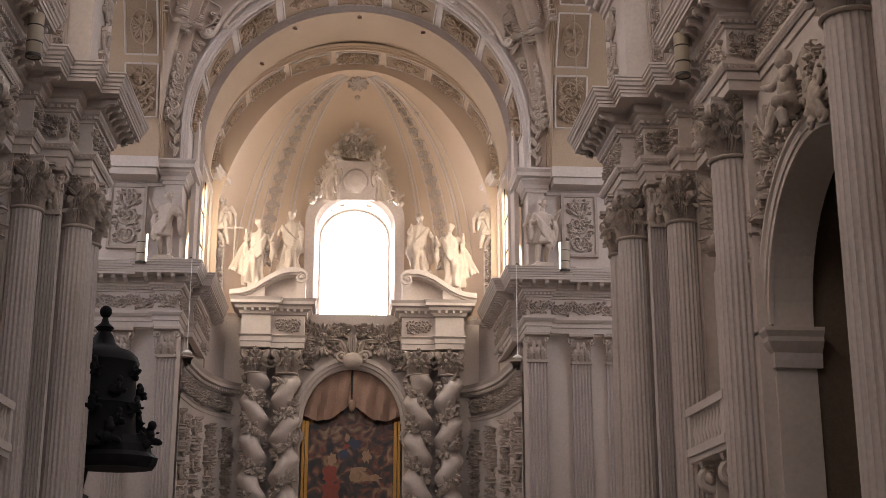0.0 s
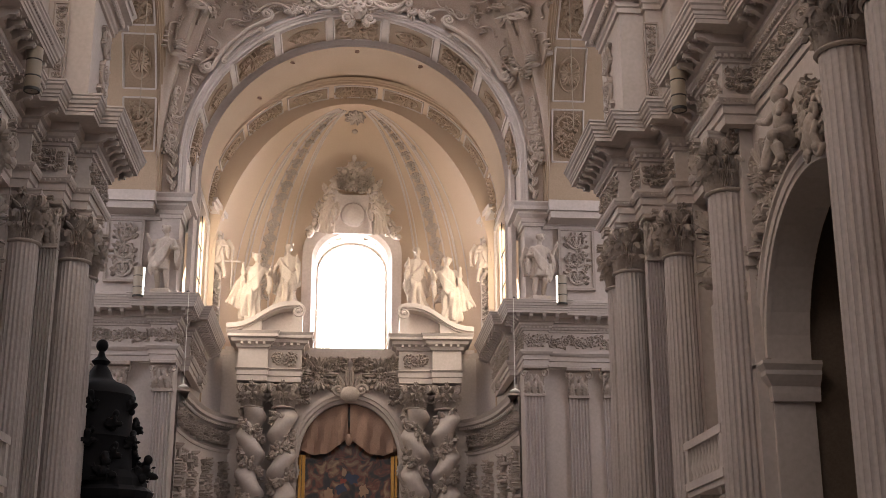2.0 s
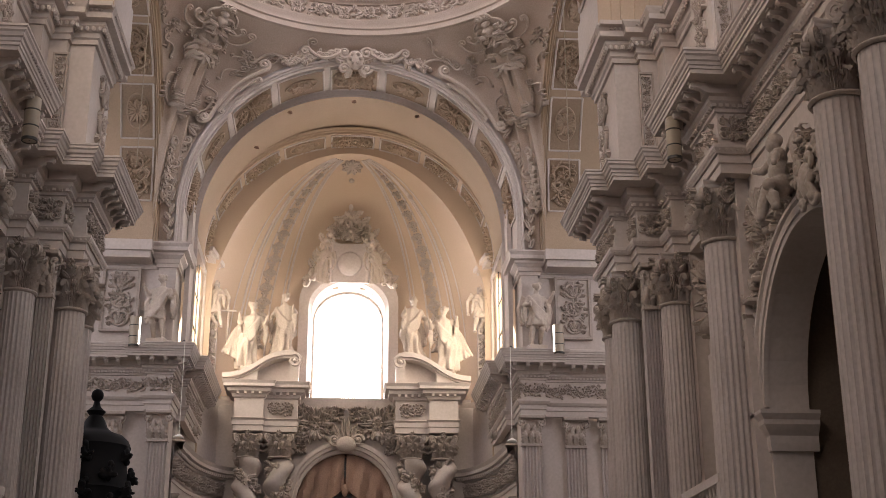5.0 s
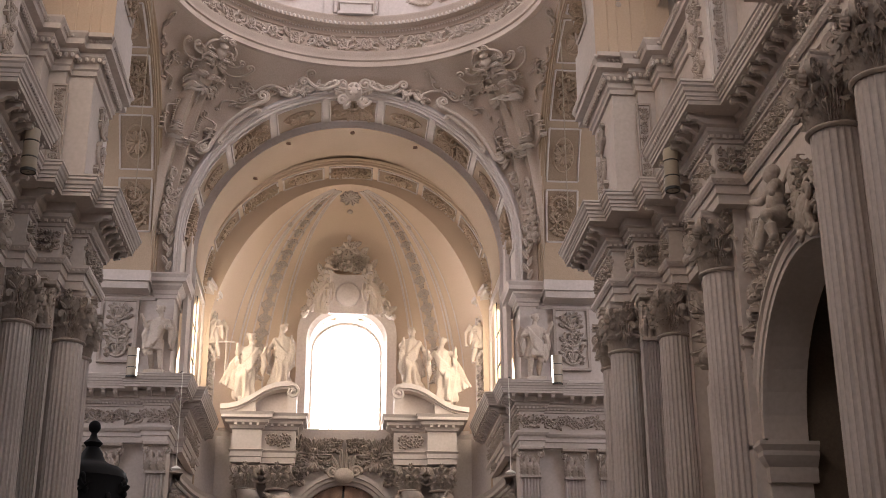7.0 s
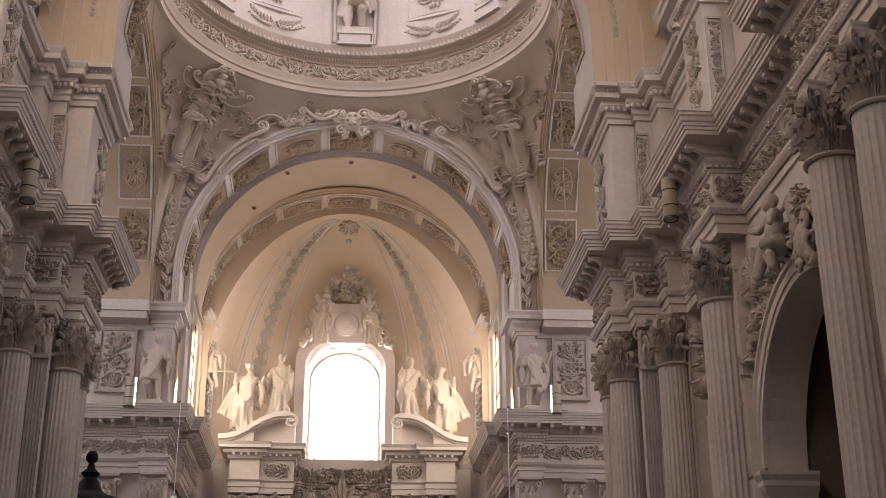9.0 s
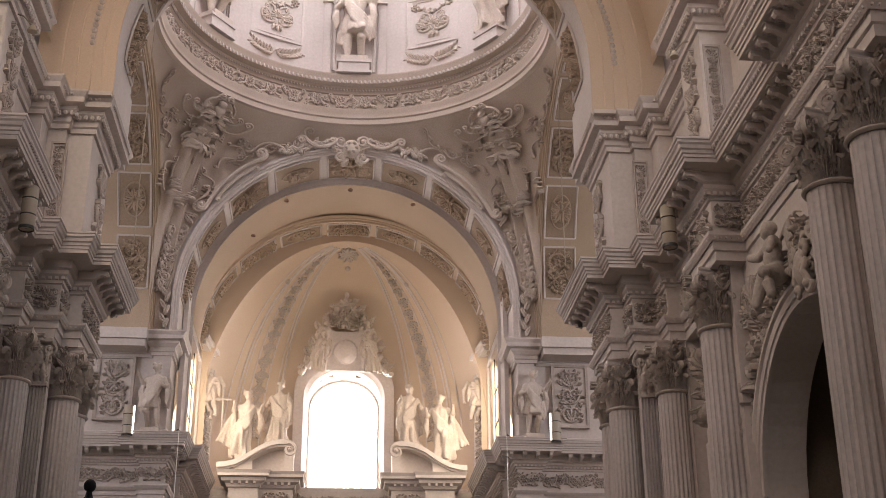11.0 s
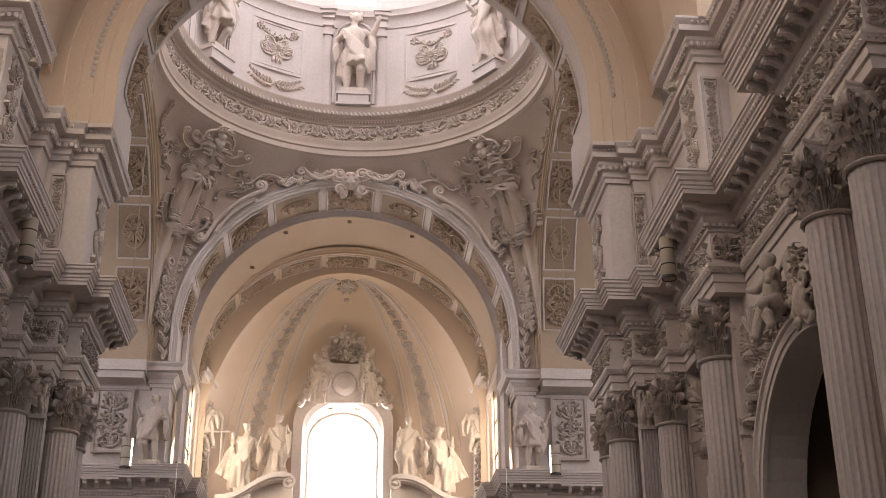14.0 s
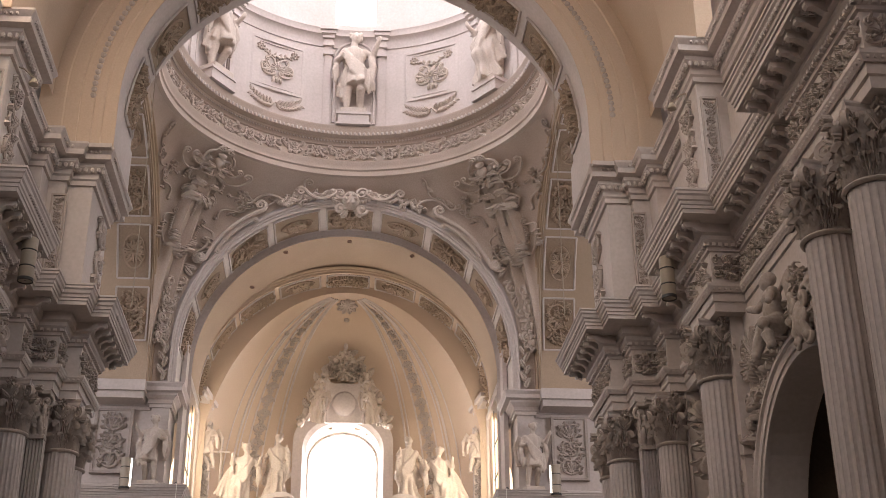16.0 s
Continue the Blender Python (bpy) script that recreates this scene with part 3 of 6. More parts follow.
    for x0, z0, x1, z1 in ((8.95, 16.2, 9.07, 19.0), (10.43, 16.2, 10.55, 19.0), (9.07, 16.2, 10.43, 16.3), (9.07, 18.9, 10.43, 19.0)):
        rp.box(x0, 53.27, z0, x1, 53.5, z1)
    rp.make("relief", ORNAMENT, fr, True, label="figure and foliage relief in a framed field")
    # transept: end wall, side walls
    w = Mesh(s)
    w.box(18, 33, 0, 18.5, 56, 31)
    w.box(12, 32.6, 0, 18, 33.6, 31)
    w.make("wall_transept_" + nm, STUCCO, kind="structure", label="plain transept wall", category="wall")

# arches of the crossing: choir side, nave side, and the two to the transepts
ARCHIVOLT = [(0.0, 1.6), (0.0, 0.0), (0.0, -0.06), (0.22, -0.06), (0.24, -0.12), (0.45, -0.13), (0.48, -0.2), (0.62, -0.22), (0.66, -0.02), (0.9, 0.05), (1.5, 0.3)]


def oval(mesh, m, a, c):
    mesh.tube([(a * math.cos(math.tau * i / 20), c * math.sin(math.tau * i / 20), 0.03) for i in range(21)], 0.05, 5, m)
    for i in range(10):
        t = math.tau * i / 10
        leaf(mesh, m, 0.1 * math.cos(t), 0.1 * math.sin(t), t, 0.55 * (a * abs(math.cos(t)) + c * abs(math.sin(t))), 0.3, 0.14)


NARROW = [(0.0, 1.6), (0.0, 0.0), (0.0, -0.06), (0.11, -0.06), (0.13, -0.11), (0.2, -0.12), (0.23, -0.18), (0.31, -0.2), (0.34, -0.02), (0.55, 0.05), (1.15, 0.3)]


def crossing_arch(name, to3, depth, R=ARCH_R, stl=ARCH_Z - IMPOST, face=ARCHIVOLT, field=1.6):
    m = Mesh()
    arch_band(m, ([(-0.36, depth)] if face is NARROW else []) + [(0.0, depth)] + face[1:], R, ARCH_Z, to3, 64, stl)
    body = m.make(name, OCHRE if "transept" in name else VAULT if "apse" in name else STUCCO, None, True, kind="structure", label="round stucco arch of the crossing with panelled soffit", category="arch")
    # soffit: raised borders, sunk fields of ornament alternately long and oval
    n = 9
    for k in range(n):
        pm, om, fm = Mesh(), Mesh(), Mesh()
        a0, a1 = math.pi * (k + 0.07) / n, math.pi * (k + 0.93) / n
        am = (a0 + a1) / 2
        rr = R - 0.02
        rows = []
        for d in (0.14, min(depth, field) - 0.12):
            rows.append([to3(rr * math.cos(a0 + (a1 - a0) * i / 6), ARCH_Z + rr * math.sin(a0 + (a1 - a0) * i / 6), d) for i in range(7)])
        fm.grid(rows)
        # raised border
        for d in (0.12, min(depth, field) - 0.1):
            pm.tube([to3((rr - 0.02) * math.cos(a0 + (a1 - a0) * i / 6), ARCH_Z + (rr - 0.02) * math.sin(a0 + (a1 - a0) * i / 6), d) for i in range(7)], 0.05, 4)
        for a in (a0, a1):
            pm.tube([to3((rr - 0.02) * math.cos(a), ARCH_Z + (rr - 0.02) * math.sin(a), d) for d in (0.12, 0.8, min(depth, field) - 0.1)], 0.05, 4)
        c = Vector(to3((rr - 0.01) * math.cos(am), ARCH_Z + (rr - 0.01) * math.sin(am), min(depth, field) / 2))
        e1 = Vector(to3(-math.sin(am), math.cos(am), 0)) - Vector(to3(0, 0, 0))
        e2 = Vector(to3(0, 0, 1)) - Vector(to3(0, 0, 0))
        inward = Vector(to3(-math.cos(am), -math.sin(am), 0)) - Vector(to3(0, 0, 0))
        if e1.cross(e2).dot(inward) < 0:
            e1 = -e1
        fmx = frame_at(c, e1, e2)
        if k % 2 == 0:
            scrollwork(om, fmx, 2.0, min(depth, field) * 0.74, k, 2.2, 0.08)
        else:
            oval(om, fmx, 0.75, 0.44)
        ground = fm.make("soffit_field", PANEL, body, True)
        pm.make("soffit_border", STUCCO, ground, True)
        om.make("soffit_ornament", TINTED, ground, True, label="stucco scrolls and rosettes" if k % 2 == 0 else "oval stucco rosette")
    return body


choir_arch = crossing_arch("arch_choir", lambda a, h, d: (a, 53.0 + d, h), 2.4, 7.28, face=NARROW, field=2.4)
nave_arch = crossing_arch("arch_nave", lambda a, h, d: (a, 35.1 - d, h), 2.5)
m = Mesh()
arch_band(m, [(0.0, -0.9), (0.3, -0.9), (0.3, 0.0), (0.9, 0.05)], ARCH_R, ARCH_Z, lambda a, h, d: (a, 36.0 + d, h), 64, ARCH_Z - IMPOST)
for q in (1, -1):
    m.box(q * 6.92, 32.4, 19.9, q * 8.2, 33.4, 20.03)
m.make("inner_step", STUCCO, nave_arch, True)
m = Mesh()
arch_band(m, [(0.0, -3.4), (0.0, -3.45), (0.36, -3.45), (0.4, -3.5), (0.64, -3.5), (0.66, -3.54), (1.04, -3.54), (1.06, -3.58), (1.46, -3.58), (1.5, -3.62), (2.2, -3.62)], ARCH_R, ARCH_Z, lambda a, h, d: (a, 36.0 + d, h), 64, ARCH_Z - IMPOST)
m.make("nave_archivolt", VAULT, nave_arch, True)
m = Mesh()
for j in range(120):
    a = math.pi * (j + 0.5) / 120
    m.blob(((ARCH_R + 0.72) * math.cos(a), 32.46, ARCH_Z + (ARCH_R + 0.72) * math.sin(a)), (0.1, 0.05, 0.1), None, 5, 4)
m.make("leaf_moulding", ORNAMENT, nave_arch, True)
for s in (1, -1):
    crossing_arch("arch_transept_" + ("east" if s > 0 else "west"), lambda a, h, d, s=s: (s * (HALF + d), CROSS_Y + a, h), 9.5, 7.85)
    Mesh(s).box(8.42, 52.25, 19.5, 12.5, 53.5, 19.96).box(8.5, 52.4, 19.2, 12.5, 53.5, 19.5).make("impost_block", STUCCO, bpy.data.objects["wall_attic_choir_" + ("east" if s > 0 else "west")])
    Mesh(s).box(7.22, 35.05, 19.9, 12.0, 37.2, 22.4).make("pier_core", STUCCO, nave_arch)
# nave vault with a band at each pier
m = Mesh()
for r, y0, y1 in ((8.75, 32.4, -10.0),):
    m.grid([[(r * math.cos(math.pi * k / 48), y, ARCH_Z + r * math.sin(math.pi * k / 48)) for k in range(49)] for y in (y0, 20.0, 10.0, y1)])
    m.box(-9.8, -10, 31.2, 9.8, 31.5, 31.5)
vault = m.make("ceiling", VAULT, None, True, kind="structure", label="warm plaster barrel vault over the nave", category="ceiling")
for y0, y1 in ((25.9, 28.9), (16.8, 20.7), (6.8, 10.7)):
    m = Mesh()
    arch_band(m, [(0.0, 0.0), (-0.45, 0.0), (-0.45, y1 - y0), (0.0, y1 - y0)], 8.75, ARCH_Z, lambda a, h, d, y0=y0: (a, y0 + d, h), 48, 1.6)
    m.make("transverse_band", VAULT, vault, True)
Mesh().box(-18, -11, 0, 18, -10.5, 32).make("wall_facade", STUCCO, kind="structure", label="plain entrance wall closing the nave", category="wall")

# unseen windows added behind and above the view, at the nave and transept fill lamps


def added_window(number, m0, w, h):
    """An added, unseen tall window with a milky glowing pane; x across, y up, z into the room."""
    ob = empty("window_%d" % number, kind="structure", label="added unseen window with a milky glowing pane", category="window")
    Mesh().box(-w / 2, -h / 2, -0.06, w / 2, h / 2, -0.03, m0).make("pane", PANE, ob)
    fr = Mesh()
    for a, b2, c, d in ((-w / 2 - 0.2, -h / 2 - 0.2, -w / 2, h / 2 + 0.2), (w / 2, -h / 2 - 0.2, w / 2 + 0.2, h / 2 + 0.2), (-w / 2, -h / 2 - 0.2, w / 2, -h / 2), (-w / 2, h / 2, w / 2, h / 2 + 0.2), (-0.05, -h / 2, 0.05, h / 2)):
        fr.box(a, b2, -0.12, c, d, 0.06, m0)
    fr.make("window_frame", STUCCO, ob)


added_window(4, frame_at((0, -10.35, 24.5), (-1, 0, 0), (0, 0, 1)), 6.0, 7.0)
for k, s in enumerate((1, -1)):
    added_window(5 + k, frame_at((s * 17.6, 44.5, 19.0), (0, -s, 0), (0, 0, 1)), 5.0, 7.0)
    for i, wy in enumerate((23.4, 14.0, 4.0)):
        added_window(7 + 3 * k + i, frame_at((s * 8.15, wy, 24.2), (0, -s, 0), (0, 0, 1)), 3.2, 2.6)

# pendentives and the ring below the drum
RING_R, RING_Z = 7.9, 30.2


def square_edge(th):
    """Where a ray from the crossing's middle leaves its square: radius, and the height of the arch there."""
    c, q = abs(math.cos(th)), abs(math.sin(th))
    rb = HALF / max(c, q)
    w = rb * min(c, q)
    r = ARCH_R + 0.9
    return rb, ARCH_Z + math.sqrt(r * r - w * w) if w < r else IMPOST


CURVE = 0.85


def pend_rz(th, a):
    """Radius and height of the pendentive: a from 0 at the arches to 1 at the ring."""
    rb, zb = square_edge(th)
    q = CURVE * a
    return (RING_R + (rb - RING_R) * (math.cos(q) - math.cos(CURVE)) / (1 - math.cos(CURVE)), zb + (RING_Z - zb) * math.sin(q) / math.sin(CURVE))


pend = Mesh()
rows = []
N = 192
for i in range(9):
    row = []
    for k in range(N):
        th = math.tau * k / N
        r, z = pend_rz(th, i / 8)
        row.append((r * math.sin(th), CROSS_Y + r * math.cos(th), z))
    rows.append(row)
pend.grid(rows, True)
pendentive = pend.make("wall_pendentives", ROSE, None, True, kind="structure", label="curved plaster pendentives carrying the dome ring", category="pendentive")


def on_pendentive(th, a):
    """A frame on the pendentive: th round the crossing, a from 0 at the arch to 1 at the ring."""
    def pt(th, a):
        r, z = pend_rz(th, a)
        return Vector((r * math.sin(th), CROSS_Y + r * math.cos(th), z))
    p = pt(th, a)
    u = pt(th, a + 0.03) - p
    r = pt(th + 0.02, a) - p
    u -= r.normalized() * u.dot(r.normalized())
    return frame_at(p, r, u)


def bend(local, th0, a0, sx=1.0, sy=1.0):
    """Lays a flat ornament (x right, y up, z out, metres) onto the pendentive round a place on it."""
    made = Mesh()
    made.f = local.f
    base = on_pendentive(th0, a0)
    o, right, up = base.translation, base.col[0].to_3d(), base.col[1].to_3d()
    rise = max(0.45, up.z)

    def ground(x, y):
        p = o + right * x
        th = math.atan2(p.x, p.y - CROSS_Y)
        rb, zb = square_edge(th)
        z = min(RING_Z - 0.02, max(zb + 0.02, o.z + y * rise))
        r, z = pend_rz(th, math.asin((z - zb) / (RING_Z - zb) * math.sin(CURVE)) / CURVE)
        return Vector((r * math.sin(th), CROSS_Y + r * math.cos(th), z))
    for x, y, z in local.v:
        x, y = x * sx, y * sy
        g = ground(x, y)
        n = (ground(x + 0.05, y) - ground(x - 0.05, y)).cross(ground(x, y + 0.05) - ground(x, y - 0.05))
        n = n.normalized() if n.length > 1e-9 else base.col[2].to_3d()
        made.v.append(tuple(g + n * (z * 1.25 + 0.03)))
    return made


RING = [(0.25, 30.1), (-0.05, 30.1), (-0.05, 30.35), (-0.12, 30.4), (-0.12, 30.6), (-0.22, 30.72), (-0.22, 30.8), (0.0, 30.84), (0.0, 31.6), (-0.08, 31.64), (-0.1, 31.75), (-0.22, 31.85), (-0.22, 31.95),
        (-0.5, 32.0), (-0.5, 32.15), (-0.62, 32.3), (-0.64, 32.4), (0.3, 32.45)]
m = Mesh()
m.grid([[((RING_R + o) * math.sin(math.tau * k / 128), CROSS_Y + (RING_R + o) * math.cos(math.tau * k / 128), z) for k in range(128)] for o, z in RING], True)
ring = m.make("cornice_dome_ring", ROSE, None, True, kind="structure", label="round stucco entablature under the drum of the dome", category="cornice")
panels = []
for v in range(4):
    f = Mesh()
    rg = random.Random(v)
    for ring_n, q in ((7, 1.0), (5, 0.62)):
        for j in range(ring_n):
            a = math.tau * (j + 0.5 * (ring_n == 5)) / ring_n + v
            leaf(f, None, 0.03 * math.cos(a), 0.03 * math.sin(a), a, 0.25 * q, 0.24 * q, 0.1 + 0.06 * (1 - q))
    f.blob((0, 0, 0.13), (0.06, 0.06, 0.06), None, 8, 5)
    for e in (-1, 1):
        g = e if v % 2 else -e
        scroll_line(f, None, (e * 0.2, -0.22 * g * e), (e * 0.48, 0.2 * g * e), 0.3 * g, 0.07, 0.11, 0.045, -g, g, 0.09)
        for j in range(3):
            leaf(f, None, e * rg.uniform(0.24, 0.4), rg.uniform(-0.2, 0.2), rg.uniform(0, 6.28), 0.24, 0.17, 0.13)
        leaf(f, None, e * 0.3, 0.1, (0.6 if e > 0 else math.pi - 0.6) * (1 if v % 2 else -1), 0.3, 0.18, 0.14)
    panels.append(shared(f, "frieze_panel", DOME_STUCCO, True))
m2 = Mesh()
for k in range(44):
    th = math.tau * (k + 0.5) / 44
    c, q = math.sin(th), math.cos(th)
    piece("frieze_panel", panels[(k * 3 + k // 5) % 4], ring, frame_at(((RING_R - 0.01) * c, CROSS_Y + (RING_R - 0.01) * q, 31.22), (q, -c, 0), (0, 0, 1)))
for k in range(330):
    th = math.tau * k / 330
    m2.blob(((RING_R - 0.2) * math.sin(th), CROSS_Y + (RING_R - 0.2) * math.cos(th), 31.8), (0.05, 0.05, 0.06), None, 5, 3)
for k in range(220):
    th = math.tau * (k + 0.5) / 220
    m2.blob(((RING_R - 0.5) * math.sin(th), CROSS_Y + (RING_R - 0.5) * math.cos(th), 32.08), (0.075, 0.075, 0.09), None, 6, 4)
m2.make("bead_row", STUCCO, ring, True, kind="stuff")
# drum
DRUM_R = 8.1
m = Mesh()
NW = 8


def drum_open(th, z):
    q = (th / math.tau * NW) % 1.0
    q = min(q, 1 - q)
    return q < 0.15 and 38.6 < z < 46.5


zs = [32.4, 34, 36, 38, 38.6, 41, 43, 45, 46.5, 49]
rows = [[(DRUM_R * math.sin(math.tau * k / 152), CROSS_Y + DRUM_R * math.cos(math.tau * k / 152), z) for k in range(152)] for z in zs]
vs = [p for r in rows for p in r]
fs = []
for i in range(len(zs) - 1):
    for k in range(152):
        if not drum_open(math.tau * (k + 0.5) / 152, (zs[i] + zs[i + 1]) / 2):
            a, b2 = i * 152 + k, i * 152 + (k + 1) % 152
            fs.append((a, b2, b2 + 152, a + 152))
m.add(vs, fs)
drum = m.make("wall_drum", STUCCO, None, False, kind="structure", label="round drum of the dome with pilasters and windows", category="drum")
m = Mesh()
m.grid([[(DRUM_R * math.cos(math.pi / 2 * i / 12) * math.sin(math.tau * k / 64), CROSS_Y + DRUM_R * math.cos(math.pi / 2 * i / 12) * math.cos(math.tau * k / 64), 49 + 9 * math.sin(math.pi / 2 * i / 12)) for k in range(64)] for i in range(12)] , True)
m.make("ceiling_dome", VAULT, None, True, kind="structure", label="plaster dome above the drum", category="ceiling")

def drum_at(th, z, inward=0.0):
    r = DRUM_R - inward
    return frame_at((r * math.sin(th), CROSS_Y + r * math.cos(th), z), (math.cos(th), -math.sin(th), 0), (0, 0, 1))


NICHES = [0.0, math.radians(54), math.radians(-54)]
PANELS = [math.radians(a) for a in (27, -27, 84, -84)]
cor = Mesh()
CP = [(0.0, 37.2), (0.06, 37.2), (0.08, 37.5), (0.2, 37.7), (0.34, 37.75), (0.34, 37.9), (0.42, 38.05), (0.0, 38.1)]
cor.grid([[((DRUM_R - o) * math.sin(math.tau * k / 128), CROSS_Y + (DRUM_R - o) * math.cos(math.tau * k / 128), z) for k in range(128)] for o, z in CP], True)
cor.make("drum_cornice", STUCCO, drum, True)
for th in NICHES:
    M0 = drum_at(th, 0)
    for x0 in (-1.5, 1.08):
        p = Mesh()
        p.box(x0, 32.4, 0, x0 + 0.42, 37.2, 0.16, M0)
        p.box(x0 + 0.06, 32.4, 0.16, x0 + 0.36, 37.2, 0.24, M0)
        for z0, z1, o in ((36.7, 36.8, 0.08), (37.2, 37.35, 0.1), (37.35, 37.6, 0.02), (37.6, 37.78, 0.16), (37.78, 37.95, 0.3), (37.95, 38.12, 0.4)):
            p.box(x0 - o * 0.5, z0, 0, x0 + 0.42 + o * 0.5, z1, 0.26 + o, M0)
        p.make("drum_pilaster", STUCCO, drum)
    pts = [(-0.95, 33.0), (-0.95, 36.6)] + [(-0.95 * math.cos(math.pi * i / 14), 36.6 + 0.95 * math.sin(math.pi * i / 14)) for i in range(1, 14)] + [(0.95, 36.6), (0.95, 33.0)]
    nb = Mesh()
    nb.tube([(a, c, 0.05) for a, c in pts], 0.1, 6, M0)
    nb.tube([(a * 0.88, c - 0.06, 0.02) for a, c in pts], 0.05, 5, M0)
    nb.make("niche_border", STUCCO, drum, True)
for k, th in enumerate(PANELS):
    M0 = drum_at(th, 0)
    p = Mesh()
    for a, c, z0, z1, d0, d1 in ((1.38, 1.26, 34.1, 36.85, -0.2, 0.12), (1.18, 1.13, 34.3, 36.65, -0.2, 0.07)):
        for x0, y0, x1, y1 in ((-a, z0, a, z0 + a - c), (-a, z1 - a + c, a, z1), (-a, z0 + a - c, -c, z1 - a + c), (c, z0 + a - c, a, z1 - a + c)):
            p.box(x0, y0, d0, x1, y1, d1, M0)
    p.make("drum_panel_frame", STUCCO, drum)
    o = Mesh()
    F = drum_at(th, 35.5)
    for e in (-1, 1):
        scroll_line(o, F, (e * 0.2, -0.55), (e * 0.8, -0.1), -0.3 * e, 0.14, 0.18, 0.06, -e, e, 0.07)
        scroll_line(o, F, (e * 0.12, 0.1), (e * 0.5, 0.4), 0.25 * e, 0.1, 0.12, 0.05, -e, -e, 0.07)
        garland(o, F, [(0.0, 0.45), (e * 0.4, 0.55), (e * 0.9, 0.85)], 0.11, 7 + k)
        flower(o, F, e * 0.88, 0.82, 0.22, 7, 0.13)
        for a in (0.3, 0.9, 1.5):
            leaf(o, F, e * 0.3, -0.25, (a if e > 0 else math.pi - a) - 0.6 * e, 0.5, 0.24, 0.14)
    shell(o, F, 0, -0.2, 0.34, 0.16)
    for q in (-1, 0, 1):
        leaf(o, F, q * 0.14, -0.55, -math.pi / 2 + 0.2 * q, 0.4, 0.2, 0.12)
    o.make("drum_relief", DOME_STUCCO, drum, True, label="stucco trophy with flower garlands")
    o = Mesh()
    F = drum_at(th, 33.45)
    for e in (-1, 1):
        for j in range(7):
            for q in (-1, 1):
                leaf(o, F, e * (0.12 + 0.17 * j), 0.012 * j * j * 0.8 - 0.1, (0.3 if e > 0 else math.pi - 0.3) + q * 0.75, 0.36, 0.17, 0.14)
    o.tube([(-0.3, -0.28, 0.06), (0, 0.05, 0.1), (0.3, -0.28, 0.06)], 0.05, 5, F)
    o.make("laurel_branch", DOME_STUCCO, drum, True, label="crossed stucco laurel branches")

# ---- columns ----


def acanthus(mesh, m, ang, r0, z0, h, w, out):
    """One lobed leaf of a capital that rises off the bell and curls over at its tip."""
    rows = []
    n = 13
    for i in range(n + 1):
        t = i / n
        if t < 0.7:
            z, r = z0 + h * t / 0.7 * 0.95, r0 + 0.02 + out * 0.5 * (t / 0.7) ** 2.2
        else:
            q = (t - 0.7) / 0.3 * math.pi * 1.05
            z = z0 + h * (0.95 + 0.07 * math.sin(q)) - h * 0.12 * (1 - math.cos(q))
            r = r0 + 0.02 + out * (0.5 + 0.28 * (1 - math.cos(q)))
        half = w * (0.66 + 0.4 * math.sin(math.pi * min(1, t * 1.05))) * (1.0 if i % 3 else 0.76) * (1.0 if t < 0.75 else 1.0 - 0.75 * (t - 0.75) / 0.25)
        row = []
        for q, dz in ((-1, -0.07), (-0.72, 0.02), (-0.45, -0.035), (-0.2, 0.035), (0, -0.01), (0.2, 0.035), (0.45, -0.035), (0.72, 0.02), (1, -0.07)):
            a = ang + q * half / r0
            row.append(((r + dz * 1.1) * math.cos(a), (r + dz * 1.1) * math.sin(a), z - 0.04 * h * abs(q)))
        rows.append(row)
    mesh.grid(rows, m=m)


def volute(mesh, m, r, wide):
    """A scroll of a capital: a drum with a raised spiral on either end and an eye."""
    mesh.lathe([(0.02, -wide * 0.8), (r * 0.84, -wide * 0.8), (r * 0.9, -wide), (r, -wide), (r * 0.93, -wide * 0.4), (r * 0.93, wide * 0.4), (r, wide), (r * 0.9, wide), (r * 0.84, wide * 0.8), (0.02, wide * 0.8)], 18, m)
    for e in (-1, 1):
        pts, rad = [], []
        for i in range(26):
            t = i / 25
            a, q = 1.6 + math.tau * 1.7 * t, r * (0.9 - 0.74 * t)
            pts.append((q * math.cos(a), q * math.sin(a), e * wide * 0.9))
            rad.append(r * (0.1 - 0.03 * t))
        mesh.tube(pts, rad, 5, m)
        mesh.blob((0, 0, e * wide * 0.9), (r * 0.17, r * 0.17, r * 0.17), m, 7, 4)


